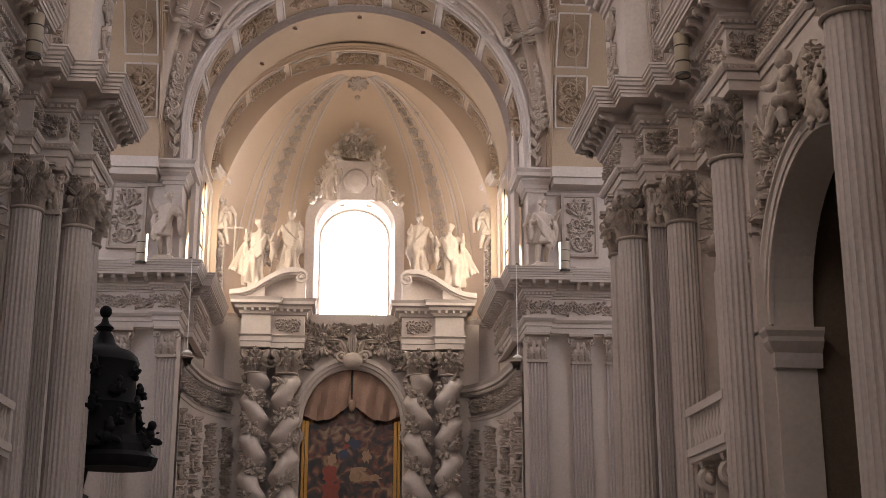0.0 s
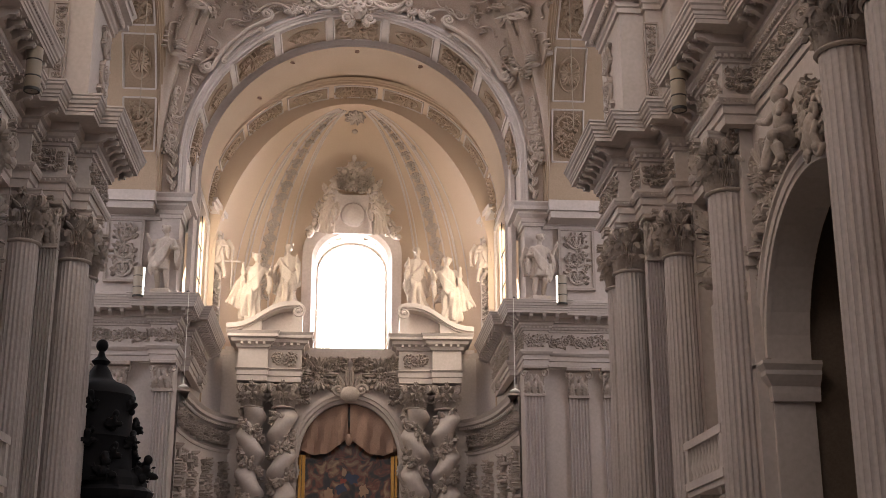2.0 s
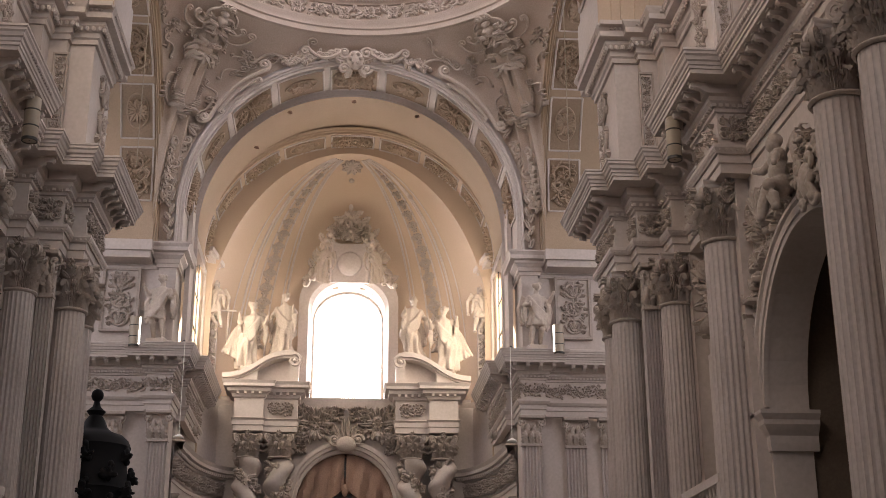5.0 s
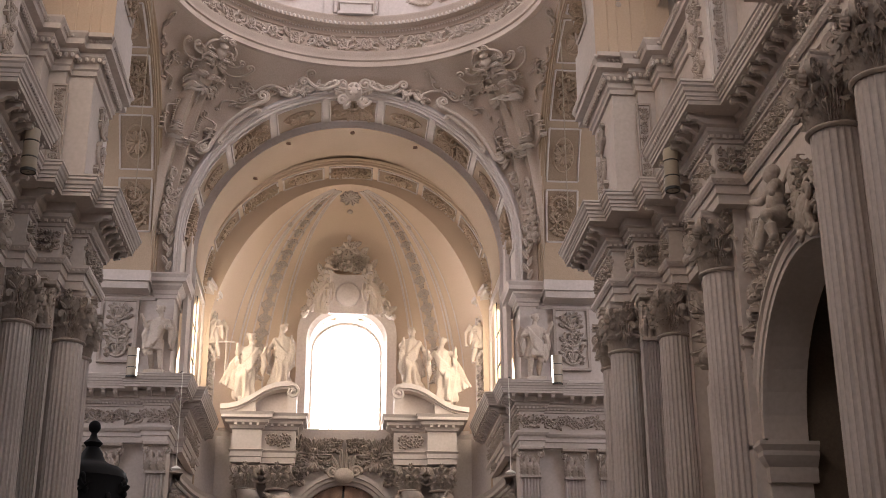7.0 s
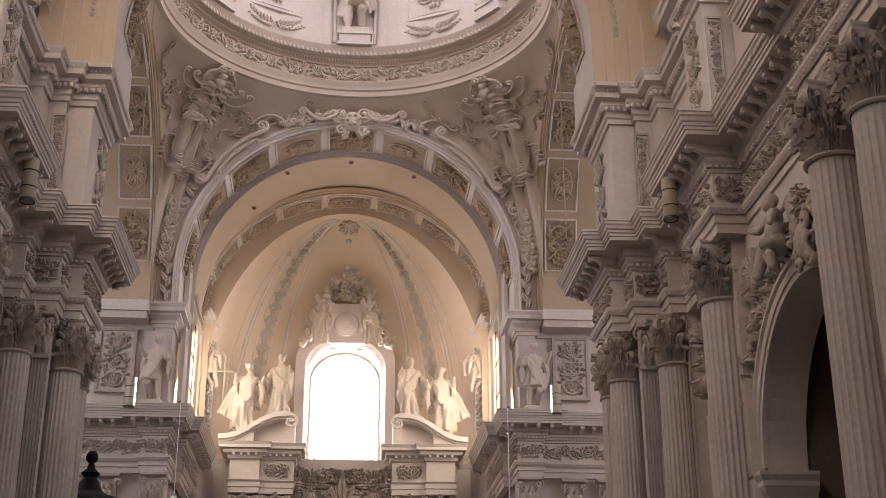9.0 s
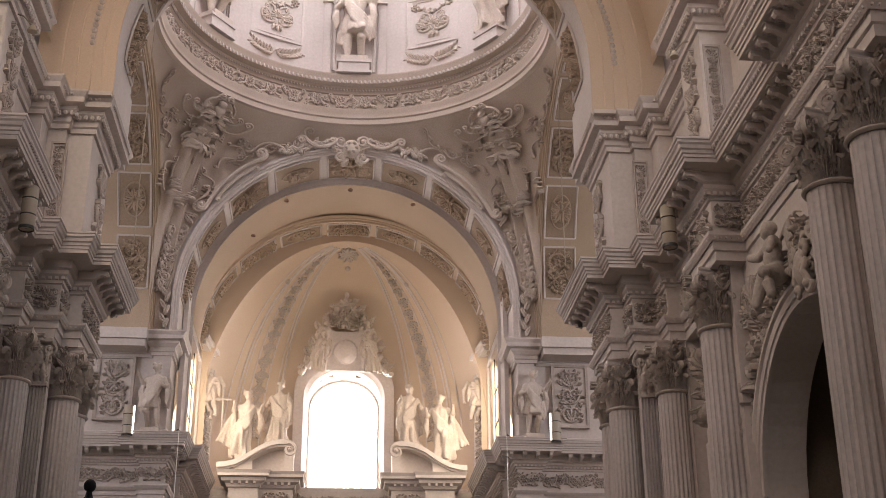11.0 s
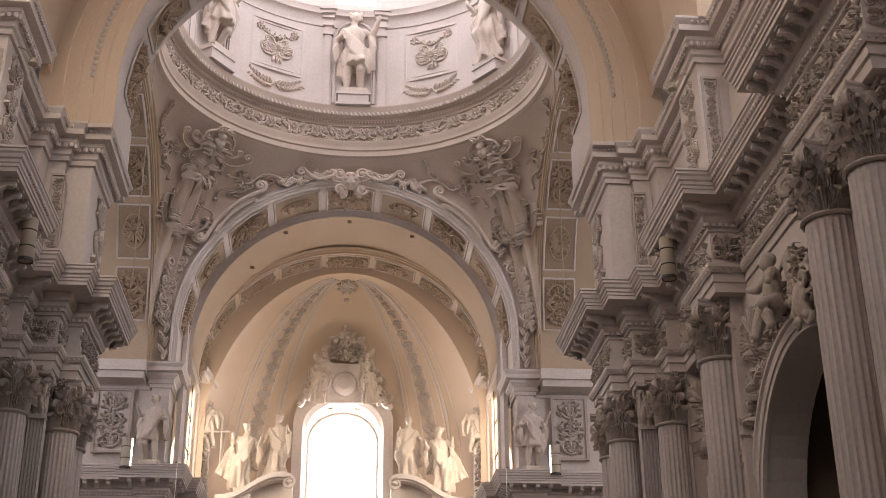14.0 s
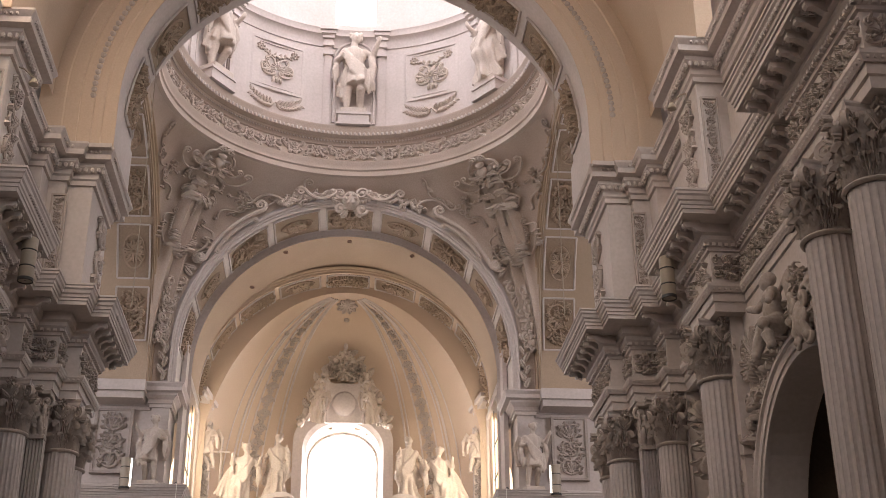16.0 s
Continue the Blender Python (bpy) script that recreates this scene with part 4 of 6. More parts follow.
def capital_mesh(r, h, s=1):
    m = Mesh()
    m.lathe([(r, 0), (r * 1.1, 0.02), (r * 1.13, 0.05), (r * 1.1, 0.08), (r * 0.98, 0.1), (r * 0.9, 0.14), (r * 0.9, h * 0.5), (r * 1.0, h * 0.74), (r * 1.2, h * 0.8), (r * 1.24, h * 0.86), (r * 1.1, h * 0.88)], 24)
    for k in range(12):
        acanthus(m, None, math.tau * k / 12, r * 0.94, 0.09, h * 0.3, r * 0.23, r * 0.46)
        acanthus(m, None, math.tau * (k + 0.5) / 12, r * 0.93, 0.12, h * 0.52, r * 0.22, r * 0.56)
    for k in range(20):
        a = math.tau * k / 20
        m.blob((math.cos(a) * r * 1.23, math.sin(a) * r * 1.23, h * 0.815), (r * 0.13, r * 0.13, h * 0.05), None, 6, 4)
    for k in range(4):
        a = math.tau * (k + 0.5) / 4
        c, q = math.cos(a), math.sin(a)
        M0 = Matrix.Translation((c * r * 1.5, q * r * 1.5, h * 0.735)) @ Matrix(((c, 0, -q, 0), (q, 0, c, 0), (0, 1, 0, 0), (0, 0, 0, 1)))
        volute(m, M0, r * 0.42, r * 0.11)
        acanthus(m, None, a, r * 1.08, h * 0.44, h * 0.22, r * 0.22, r * 0.42)
        b = a + math.pi / 4
        F = frame_at((math.cos(b) * r * 1.3, math.sin(b) * r * 1.3, h * 0.9), (-math.sin(b), math.cos(b), 0), (0, 0, 1))
        flower(m, F, 0, 0, r * 0.3, 6, 0.1)
        for e in (-1, 1):
            leaf(m, frame_at((math.cos(b) * r * 1.12, math.sin(b) * r * 1.12, h * 0.62), (-math.sin(b), math.cos(b), 0), (0, 0, 1)), e * 0.03, 0, math.pi / 2 - e * 0.7, r * 0.62, r * 0.26, 0.1)
    return m


def abacus_mesh(r, h):
    m = Mesh()
    rows = []
    for q, z in ((1.42, h * 0.87), (1.5, h * 0.9), (1.5, h * 0.94), (1.6, h * 0.97), (1.6, h)):
        row = []
        for k in range(4):
            for i in range(6):
                t = i / 6
                a0, a1 = math.tau * (k + 0.5) / 4, math.tau * (k + 1.5) / 4
                x = math.cos(a0) * (1 - t) + math.cos(a1) * t
                y = math.sin(a0) * (1 - t) + math.sin(a1) * t
                dip = 1 - 0.16 * math.sin(math.pi * t)
                row.append((x * r * q * dip, y * r * q * dip, z))
        rows.append(row)
    m.grid(rows, True)
    k = len(m.v)
    m.f.append(tuple(range(k - 24, k)))
    m.f.append(tuple(range(24)))
    return m


def shaft_mesh(r0, r1, z0, z1, flutes=22):
    m = Mesh()
    rows = []
    for i in range(9):
        t = i / 8
        z = z0 + (z1 - z0) * t
        r = r0 + (r1 - r0) * (t ** 1.5)
        row = []
        end = i in (0, 8)
        for k in range(flutes):
            for q, d in ((0.0, 0), (0.2, 0), (0.28, 0.055), (0.6, 0.1), (0.92, 0.055)):
                a = math.tau * (k + q) / flutes
                rr = r * (1 - (0 if end else d))
                row.append((rr * math.cos(a), rr * math.sin(a), z if not end else z))
        rows.append(row)
    m.grid(rows, True)
    return m


def fluted_column(r0, r1, places):
    """A column on its pedestal, built once and repeated at the places given."""
    ob = empty("fluted_column", label="tall fluted half-column in grey-white stucco with leafy capital", category="column", group="columns along the nave")
    shaft_mesh(r0, r1, 2.6, 11.38).make("shaft", COLUMN, ob, True)
    c = capital_mesh(r1 * 1.05, 1.44)
    c.v = [(p[0], p[1], p[2] + 11.38) for p in c.v]
    c = c.make("capital", ORNAMENT, ob, True, label="carved acanthus capital with volutes")
    a = abacus_mesh(r1 * 1.05, 1.44)
    a.v = [(p[0], p[1], p[2] + 11.38) for p in a.v]
    a.make("abacus", STUCCO, c)
    Mesh().lathe([(r0 * 1.6, 0), (r0 * 1.6, 1.9), (r0 * 1.44, 2.0), (r0 * 1.36, 2.1), (r0 * 1.36, 2.2), (r0 * 1.16, 2.3), (r0 * 1.24, 2.4), (r0 * 1.12, 2.5), (r0, 2.6)], 24).make("base", STUCCO, ob, True)
    ob.matrix_basis = pose(*places[0], 0)
    for x, y in places[1:]:
        copy_thing(ob, pose(x, y, 0))


both = [(s * x, y) for x, y in ((7.62, 34.1), (7.74, 35.75), (8.6, 32.42)) for s in (1, -1)]
fluted_column(0.455, 0.40, both)
both = [(s * x, y) for x, y in ((8.45, 27.4), (8.34, 19.9), (8.38, 17.95), (8.4, 9.8), (8.4, 7.95)) for s in (1, -1)]
fluted_column(0.485, 0.455, both)


def flat_pilaster(m0, w, z0, z1):
    """A fluted pilaster with its own leafy capital against a wall; x across, z up, -y out."""
    ob = empty("fluted_pilaster", m0, label="flat fluted stucco pilaster with acanthus capital against the wall", category="pilaster", group="flat pilasters")
    m = Mesh()
    rows = []
    xs = []
    n = 6
    for k in range(n):
        for q, d in ((0.08, 0), (0.25, 0), (0.32, 0.05), (0.62, 0.08), (0.92, 0.05)):
            xs.append((-w / 2 + w * (k + q) / n, d))
    xs = [(-w / 2, -0.25)] + [(-w / 2, 0.0)] + xs + [(w / 2, 0.0), (w / 2, -0.25)]
    for z in (z0, z1 - 1.25):
        rows.append([(x, -(0.14 - d) if d >= 0 else 0.15, z) for x, d in xs])
    m.grid(rows)
    m.make("shaft", COLUMN, ob)
    c = Mesh()
    c.box(-w * 0.5, -0.12, z1 - 1.25, w * 0.5, 0.15, z1 - 0.1)
    c.box(-w * 0.66, -0.34, z1 - 0.14, w * 0.66, 0.15, z1)
    c.box(-w * 0.54, -0.2, z1 - 1.3, w * 0.54, 0.15, z1 - 1.2)
    M1 = frame_at((0, -0.12, 0), (1, 0, 0), (0, 0, 1))
    for r, (nn, zb, hh) in enumerate(((3, z1 - 1.2, 0.5), (4, z1 - 1.1, 0.72))):
        for k in range(nn):
            leaf(c, M1, (k - (nn - 1) / 2) * w / 3, zb, math.pi / 2, hh, w / 2.6, 0.2)
    for e in (-1, 1):
        curl(c, M1, e * w * 0.5, z1 - 0.32, 0.19, -e, math.pi / 2, 0.05, 0.14)
    cap = carved(c, "capital", ORNAMENT, 0.022, pose(0, 0, 0))
    cap.parent = ob
    return ob


for s in (1, -1):
    for x, y in ((7.75, 53.3), (9.7, 53.68), (11.2, 53.68), (8.12, 33.12)):
        flat_pilaster(pose(s * x, y, 0), 0.82 if y > 40 else 0.5, 2.5, ENT_Z + 0.2)

# ---- the choir and apse ----
AY, AA, AD, AZ, AH = 60.5, 7.0, 5.4, 17.6, 10.15
m = Mesh()
m.grid([[((ARCH_R + 0.1) * math.cos(math.pi * k / 48), y, ARCH_Z + (ARCH_R + 0.1) * math.sin(math.pi * k / 48)) for k in range(49)] for y in (55.38, 57, 60.6)])
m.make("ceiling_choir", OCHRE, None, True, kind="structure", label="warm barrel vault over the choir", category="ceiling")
# solid rose-brown discs; nothing is cut into the vault
m = Mesh()
for x, y, z in ((0, 55.6, 28.33), (-3.0, 55.6, 27.66), (3.0, 55.6, 27.66), (-4.6, 57.3, 26.55)):
    m.lathe([(0.11, 0), (0.13, 0.02), (0.1, 0.08)], 12, Matrix.Translation((x, y, z - 0.06)))
m.make("vault_discs", DRAPE, None, kind="structure", label="small rose-brown discs marking openings in the vault", category="opening")
crossing_arch("arch_apse", lambda a, h, d: (a * 1.07, 59.0 + d, h), 1.6, 6.6, ARCH_Z - 17.0, face=NARROW)


def apse(phi, psi):
    """A point of the apse shell: phi from its axis, psi from its springing."""
    return Vector((AA * math.sin(phi) * math.cos(psi), AY + AD * math.cos(phi) * math.cos(psi), AZ + AH * math.sin(psi)))


def apse_frame(phi, psi):
    p = apse(phi, psi)
    r = apse(phi + 0.01, psi) - apse(phi - 0.01, psi)
    u = apse(phi, psi + 0.01) - apse(phi, psi - 0.01)
    u -= r.normalized() * u.dot(r.normalized())
    return frame_at(p, r, u)


def apse_window(p, phi):
    if abs(p.x) < 1.9 and p.y > 62 and 15.9 < p.z:
        return p.z < 20.6 + math.sqrt(max(0, 1.9 ** 2 - p.x ** 2)) * 0.85
    return False


rows = []
NP = 200
for z in (0.0, 12, 14, 15, 15.9, 16.25, 16.6, 17.1):
    rows.append([(AA * math.sin(-math.pi / 2 + math.pi * k / NP), AY + AD * math.cos(-math.pi / 2 + math.pi * k / NP), z) for k in range(NP + 1)])
for i in range(57):
    rows.append([tuple(apse(-math.pi / 2 + math.pi * k / NP, math.pi / 2 * i / 56)) for k in range(NP + 1)])
vs, fs = [p for r in rows for p in r], []
W1 = NP + 1
for i in range(len(rows) - 1):
    for k in range(NP):
        a = i * W1 + k
        q = [a, a + 1, a + 1 + W1, a + W1]
        c = sum((Vector(vs[j]) for j in q), Vector()) / 4
        if not apse_window(c, -math.pi / 2 + math.pi * (k + 0.5) / NP):
            fs.append(q)
shellm = Mesh().add(vs, fs).make("wall_apse", VAULT, None, True, kind="structure", label="warm plaster half-dome of the apse above curved wall", category="apse")
m = Mesh()
m.grid([[(q * AA * math.cos(math.pi * k / 48), AY, AZ + (AH * math.sin(math.pi * k / 48)) * q) for k in range(49)] for q in (1.0, 1.3)])
for s in (1, -1):
    m.box(s * 6.95, 60.4, 0, s * 9, 60.7, 15.8)
    m.box(s * 6.95, 60.4, 21.2, s * 9, 60.7, 23)
    m.box(s * 6.95, 60.4, 15.8, s * 7.06, 60.7, 21.2)
m.make("apse_front", VAULT, shellm)
# ribs: pairs of mouldings with a band of foliage between them
for ph in (-0.735, 0.735):
    m, o = Mesh(), Mesh()
    for dp, rad in ((-0.21, 0.07), (-0.175, 0.045), (-0.075, 0.06), (0.075, 0.06), (0.16, 0.05), (0.2, 0.08), (0.3, 0.045)):
        pts = []
        for i in range(30):
            psi = 0.05 + 1.38 * i / 29
            pts.append(apse(ph + dp * math.copysign(1, ph), psi))
        m.tube(pts, rad, 5)
    for i in range(15):
        psi = 0.12 + 1.2 * i / 15
        fmx = apse_frame(ph, psi)
        wd = 0.5 * math.cos(psi) + 0.06
        for f in (-0.18, 0.18):
            flower(o, fmx, 0, f, wd * 0.42, 6, 0.08)
            for e in (-1, 1):
                leaf(o, fmx, e * wd * 0.15, f + 0.1, (0.7 if e > 0 else math.pi - 0.7) * (1 if f > 0 else -1), wd * 0.75, wd * 0.42, 0.09)
    m.make("rib", STUCCO, shellm, True)
    o.make("rib_foliage", ORNAMENT, shellm, True)
m = Mesh()
for k in range(9):
    a = math.tau * k / 9
    leaf(m, apse_frame(0.0, 1.36), 0, 0, a, 0.55, 0.36, 0.12)
for sx in (-0.95, 0.95):
    m.lathe([(0.12, 0), (0.15, 0.03), (0.1, 0.1)], 10, apse_frame(sx, 1.0))
m.lathe([(0.12, 0), (0.15, 0.03), (0.1, 0.1)], 10, apse_frame(0, 1.2))
m.make("dome_rosette", ORNAMENT, shellm, True)
# window reveals, frames and panes
win = empty("window_1", kind="structure", label="tall arched apse window, blazing with daylight", category="window")
out_pts = [(1.9, 15.9), (1.9, 20.6)] + [(1.9 * math.cos(math.pi * i / 20), 20.6 + 1.62 * math.sin(math.pi * i / 20)) for i in range(1, 20)] + [(-1.9, 20.6), (-1.9, 15.9), (1.9, 15.9)]
m = Mesh()
m.grid([[(x * q, y, 18.5 + (z - 18.5) * q2) for x, z in out_pts] for y, q, q2 in ((64.55, 1.36, 1.24), (64.45, 1.1, 1.06), (64.7, 1.0, 1.0), (66.4, 0.99, 0.99), (66.4, 0.94, 0.96), (66.6, 0.94, 0.96))])
m.make("window_frame", STUCCO, win)
Mesh().box(-4.5, 67.6, 13.0, 4.5, 67.7, 25.0).make("backdrop_sky", GLOW, None, kind="structure", label="blazing white sky outside the apse window", category="sky")
for s in (1, -1):
    Mesh(s).box(7.08, 62.4, 14.5, 10.5, 62.5, 22.5).make("backdrop_sky_" + ("east" if s > 0 else "west"), GLOW, None, kind="structure", label="bright sky outside the choir window", category="sky")
    w2 = empty("window_%d" % (2 if s > 0 else 3), kind="structure", label="tall bright side window of the choir", category="window")
    m = Mesh(s)
    for y0, y1, z0, z1 in ((55.85, 56.05, 15.95, 21.2), (60.05, 60.25, 15.95, 21.2), (56.05, 60.05, 20.98, 21.2), (56.05, 60.05, 15.95, 16.15)):
        m.box(6.95, y0, z0, 7.04 if y0 > 60 else 7.3, y1, z1)
    m.make("window_frame", STUCCO, w2)
    m = Mesh(s)
    for y in (57.35, 58.7):
        m.box(7.12, y - 0.03, 16.1, 7.16, y + 0.03, 21.0)
    for z in (17.7, 19.3):
        m.box(7.12, 56.0, z - 0.03, 7.16, 60.1, z + 0.03)
    m.make("glazing_bar", BLACK, w2)
    m = Mesh(s)
    f0 = frame_at((6.9, 60.6, 21.9), (0.35, -1, 0), (0, 0, 1))
    m.box(-0.75, 0.0, -0.1, 0.75, 0.22, 0.5, f0 @ pose(0, 0, 0, 0, 0, 18))
    m.box(-0.62, -0.22, -0.1, 0.62, 0.0, 0.36, f0 @ pose(0, 0, 0, 0, 0, 18))
    m.make("window_hood", STUCCO, w2)
    m = Mesh(s)
    for z in (16.7, 17.9, 19.1, 20.3):
        scrollwork(m, frame_at((6.65, 61.3, z), (1, 0.35, 0), (0, 0, 1)), 0.55, 1.2, int(z), 1.6, 0.16)
    m.box(6.4, 61.32, 15.9, 7.0, 61.6, 21.0)
    m.make("window_scrolls", ORNAMENT, w2, True)

# coat of arms with its crown over the window
arms, gar = Mesh(), Mesh()
F = frame_at((0, 63.75, 23.0), (1, 0, 0), (0, -0.28, 1))
arms.box(-0.95, -1.1, -0.3, 0.95, 0.95, 0.12, F)
arms.lathe([(0.62, 0.1), (0.6, 0.24), (0.3, 0.34), (0.02, 0.36)], 16, F @ pose(0, -0.1, 0))
for e in (-1, 1):
    arms.tube([F @ Vector((e * 0.95, 0.9, 0.1)), F @ Vector((e * 0.95, -1.1, 0.1))], 0.1, 5)
    curl(arms, F, e * 0.95, 1.0, 0.28, e, 0, 0.09, 0.1)
    garland(gar, F, [(e * 1.2, 1.3), (e * 1.6, 0.4), (e * 1.95, -0.7), (e * 2.4, -1.6)], 0.26, 3 + e)
    garland(gar, F, [(e * 0.2, 2.4), (e * 0.8, 1.9), (e * 1.1, 1.3)], 0.24, 6 + e)
    scrollwork(gar, F @ pose(e * 0.55, 1.55, 0), 0.9, 0.9, 12, 1.6, 0.22)
flower(gar, F, 0, 1.6, 0.55, 9, 0.3)
flower(gar, F, 0, 2.35, 0.42, 8, 0.3)
arms.blob((0, 2.85, 0.12), (0.13, 0.2, 0.16), F, 8, 5)
for e in (-1, 1):
    garland(gar, F, [(e * 0.35, 2.0), (e * 0.6, 1.55), (e * 0.75, 1.15)], 0.24, 16 + e)
    garland(gar, F, [(e * 1.05, 0.8), (e * 1.25, 0.0), (e * 1.45, -0.9)], 0.2, 26 + e)
    arms.tube([(e * 1.2, 0.75, 0.2), (e * 1.35, 0.2, 0.3), (e * 1.5, -0.4, 0.3), (e * 1.9, -1.0, 0.2)], [0.14, 0.2, 0.18, 0.1], 8, F)
    arms.blob((e * 1.15, 1.0, 0.25), (0.15, 0.18, 0.17), F, 8, 6)
shield = empty("heraldic_shield", label="stucco shield crowned by garlands on the half-dome", category="relief")
carved(arms, "shield", STUCCO, 0.035, pose(0, 0, 0)).parent = shield
gar.make("garland", DOME_STUCCO, shield, True, label="stucco fruit garlands and leaves")


# ---- statues ----


def statue(m0, h, seed, label, group="", cloak=0.0, arm=0.5, mat=None, base=True, category="statue", short=False, wings=False, arm2=0.12):
    """A draped figure as one plain mesh: robe or tunic with deep folds, shoulders, head, arms, mantle and cloak."""
    rng = random.Random(seed)
    m = Mesh()
    k = h / 1.9
    sg = 1 if seed % 2 else -1
    lean = sg * rng.uniform(0.04, 0.08)
    f1, f2, ph = rng.choice((5, 6, 7)), rng.choice((9, 11)), rng.uniform(0, 6.28)
    prof = ((0.0, 0.27, 0.22), (0.1, 0.27, 0.22), (0.35, 0.23, 0.2), (0.6, 0.25, 0.215), (0.8, 0.235, 0.2), (1.0, 0.175, 0.15), (1.15, 0.205, 0.16), (1.3, 0.235, 0.165), (1.42, 0.225, 0.145), (1.48, 0.15, 0.115), (1.52, 0.075, 0.075), (1.64, 0.065, 0.07))
    z0 = 0.58 if short else 0.0
    n, steps = 56, 36
    rows = []
    for i in range(steps + 1):
        z = z0 + (1.64 - z0) * i / steps
        k0 = max(q for q in range(len(prof) - 1) if prof[q][0] <= z + 1e-9)
        t = min(1, (z - prof[k0][0]) / (prof[k0 + 1][0] - prof[k0][0]))
        rx, ry = (prof[k0][c] * (1 - t) + prof[k0 + 1][c] * t for c in (1, 2))
        fold = (0.5 * max(0, 1 - z / 1.25) + 0.1) if z < 1.48 else 0.0
        sway = lean * math.sin(z * 2.2) + 0.05 * math.sin(z * 3.0 + ph)
        row = []
        for j in range(n):
            a = math.tau * j / n
            tw = a + 0.4 * math.sin(z * 2.6 + ph)
            w = 1 + fold * (0.5 * abs(math.sin(f1 * tw * 0.5 + ph + z * 1.3)) * 2 - 0.5 + 0.3 * math.sin(f2 * tw - z * 3.1)) + 0.5 * fold * noise.noise(Vector((2.6 * math.cos(a), 2.6 * math.sin(a), 2.4 * z + seed)))
            knee = 0.1 * math.exp(-((z - 0.62) / 0.16) ** 2) * max(0, math.cos(a + math.pi / 2 - 0.5 * sg)) ** 2
            row.append(((rx * w * math.cos(a) + sway) * k, (ry * w + knee) * math.sin(a) * k, z * k))
        rows.append(row)
    k1 = len(m.v)
    m.grid(rows, True)
    m.f += [tuple(range(k1 + n - 1, k1 - 1, -1)), tuple(range(len(m.v) - n, len(m.v)))]

    def P(x, y, z):
        return Vector((x, y, z)) * k

    def limb(pts, rad):
        m.tube([P(*q) for q in pts], [r * k for r in rad], 10)
        for q, r in zip(pts, rad):
            m.blob(tuple(P(*q)), (r * k,) * 3, None, 10, 6)
    sx = lean * math.sin(3.6) + 0.05 * math.sin(4.9 + ph)
    if short:
        for e in (-1, 1):
            bent = 0.1 if e == sg else 0.0
            limb([(e * 0.1, 0, 0.8), (e * 0.12, -0.03 - bent, 0.48), (e * 0.13, 0.02 + 0.5 * bent, 0.28), (e * 0.14, 0.02 + bent, 0.06)], [0.11, 0.085, 0.08, 0.05])
            m.blob(tuple(P(e * 0.15, -0.05 + bent, 0.04)), (0.055 * k, 0.12 * k, 0.045 * k), None, 8, 5)
    # head turned to one side, with locks of hair
    hx, hy = sx + 0.03 * sg, -0.03
    m.blob(tuple(P(hx, hy, 1.73)), (0.09 * k, 0.105 * k, 0.13 * k), None, 14, 9)
    m.blob(tuple(P(hx + 0.02 * sg, hy - 0.1, 1.72)), (0.02 * k, 0.03 * k, 0.035 * k), None, 7, 5)
    for q in range(16):
        a, u = rng.uniform(0.1, math.pi - 0.1), rng.uniform(-0.2, 1.0)
        m.blob(tuple(P(hx + 0.1 * math.cos(a), hy + 0.02 + 0.1 * math.sin(a) * (1 - max(0, u) * 0.6), 1.75 + 0.11 * u)), (0.042 * k,) * 3, None, 7, 5)
    for e in (-1, 1):
        up = arm if e == sg else arm2
        x0 = sx * 0.6
        limb([(x0 + e * 0.2, 0, 1.39), (x0 + e * (0.33 + 0.05 * up), -0.05, 1.14 + 0.22 * up), (x0 + e * (0.2 + 0.3 * up), -0.24, 1.1 + 0.5 * up)], [0.095, 0.075, 0.045])
        m.blob(tuple(P(x0 + e * (0.2 + 0.32 * up), -0.26, 1.13 + 0.52 * up)), (0.04 * k, 0.04 * k, 0.07 * k), None, 8, 5)
        for q in range(3):
            m.tube([P(x0 + e * (0.3 + 0.02 * q), -0.02, 1.24 + 0.15 * up), P(x0 + e * (0.34 + 0.03 * q), -0.1, 1.0 - 0.05 * q + 0.12 * up), P(x0 + e * (0.3 + 0.03 * q), -0.06, 0.78 - 0.07 * q)], [0.05 * k, 0.05 * k, 0.02 * k], 7)
    # mantle across the body and its hanging end
    for q in range(5):
        m.tube([P(-sg * 0.22, -0.08, 1.42 - 0.03 * q), P(-sg * 0.06, -0.2 - 0.012 * q, 1.16 - 0.08 * q), P(sg * 0.17, -0.2, 0.94 - 0.09 * q), P(sg * 0.3, -0.02, 0.82 - 0.09 * q)], [0.04 * k, 0.05 * k, 0.05 * k, 0.035 * k], 7)
    for q in range(4):
        m.tube([P(sg * 0.26, -0.1, 0.98), P(sg * (0.28 + 0.03 * q), -0.12 + 0.05 * q, 0.7), P(sg * (0.27 + 0.04 * q), -0.08 + 0.05 * q, 0.42 + 0.05 * q)], [0.03 * k, 0.05 * k, 0.02 * k], 7)
    if cloak:
        for q in range(8):
            t = q / 7
            m.tube([P(cloak * 0.18, 0.1, 1.4), P(cloak * (0.3 + 0.14 * t), 0.1, 1.0), P(cloak * (0.32 + 0.3 * t), 0.05 + 0.04 * math.sin(q * 2.4), 0.6), P(cloak * (0.28 + 0.46 * t ** 1.4), 0.03 + 0.05 * math.sin(q * 2.0), 0.16 + 0.26 * t)], [0.045 * k, 0.06 * k, 0.06 * k, 0.035 * k], 7)
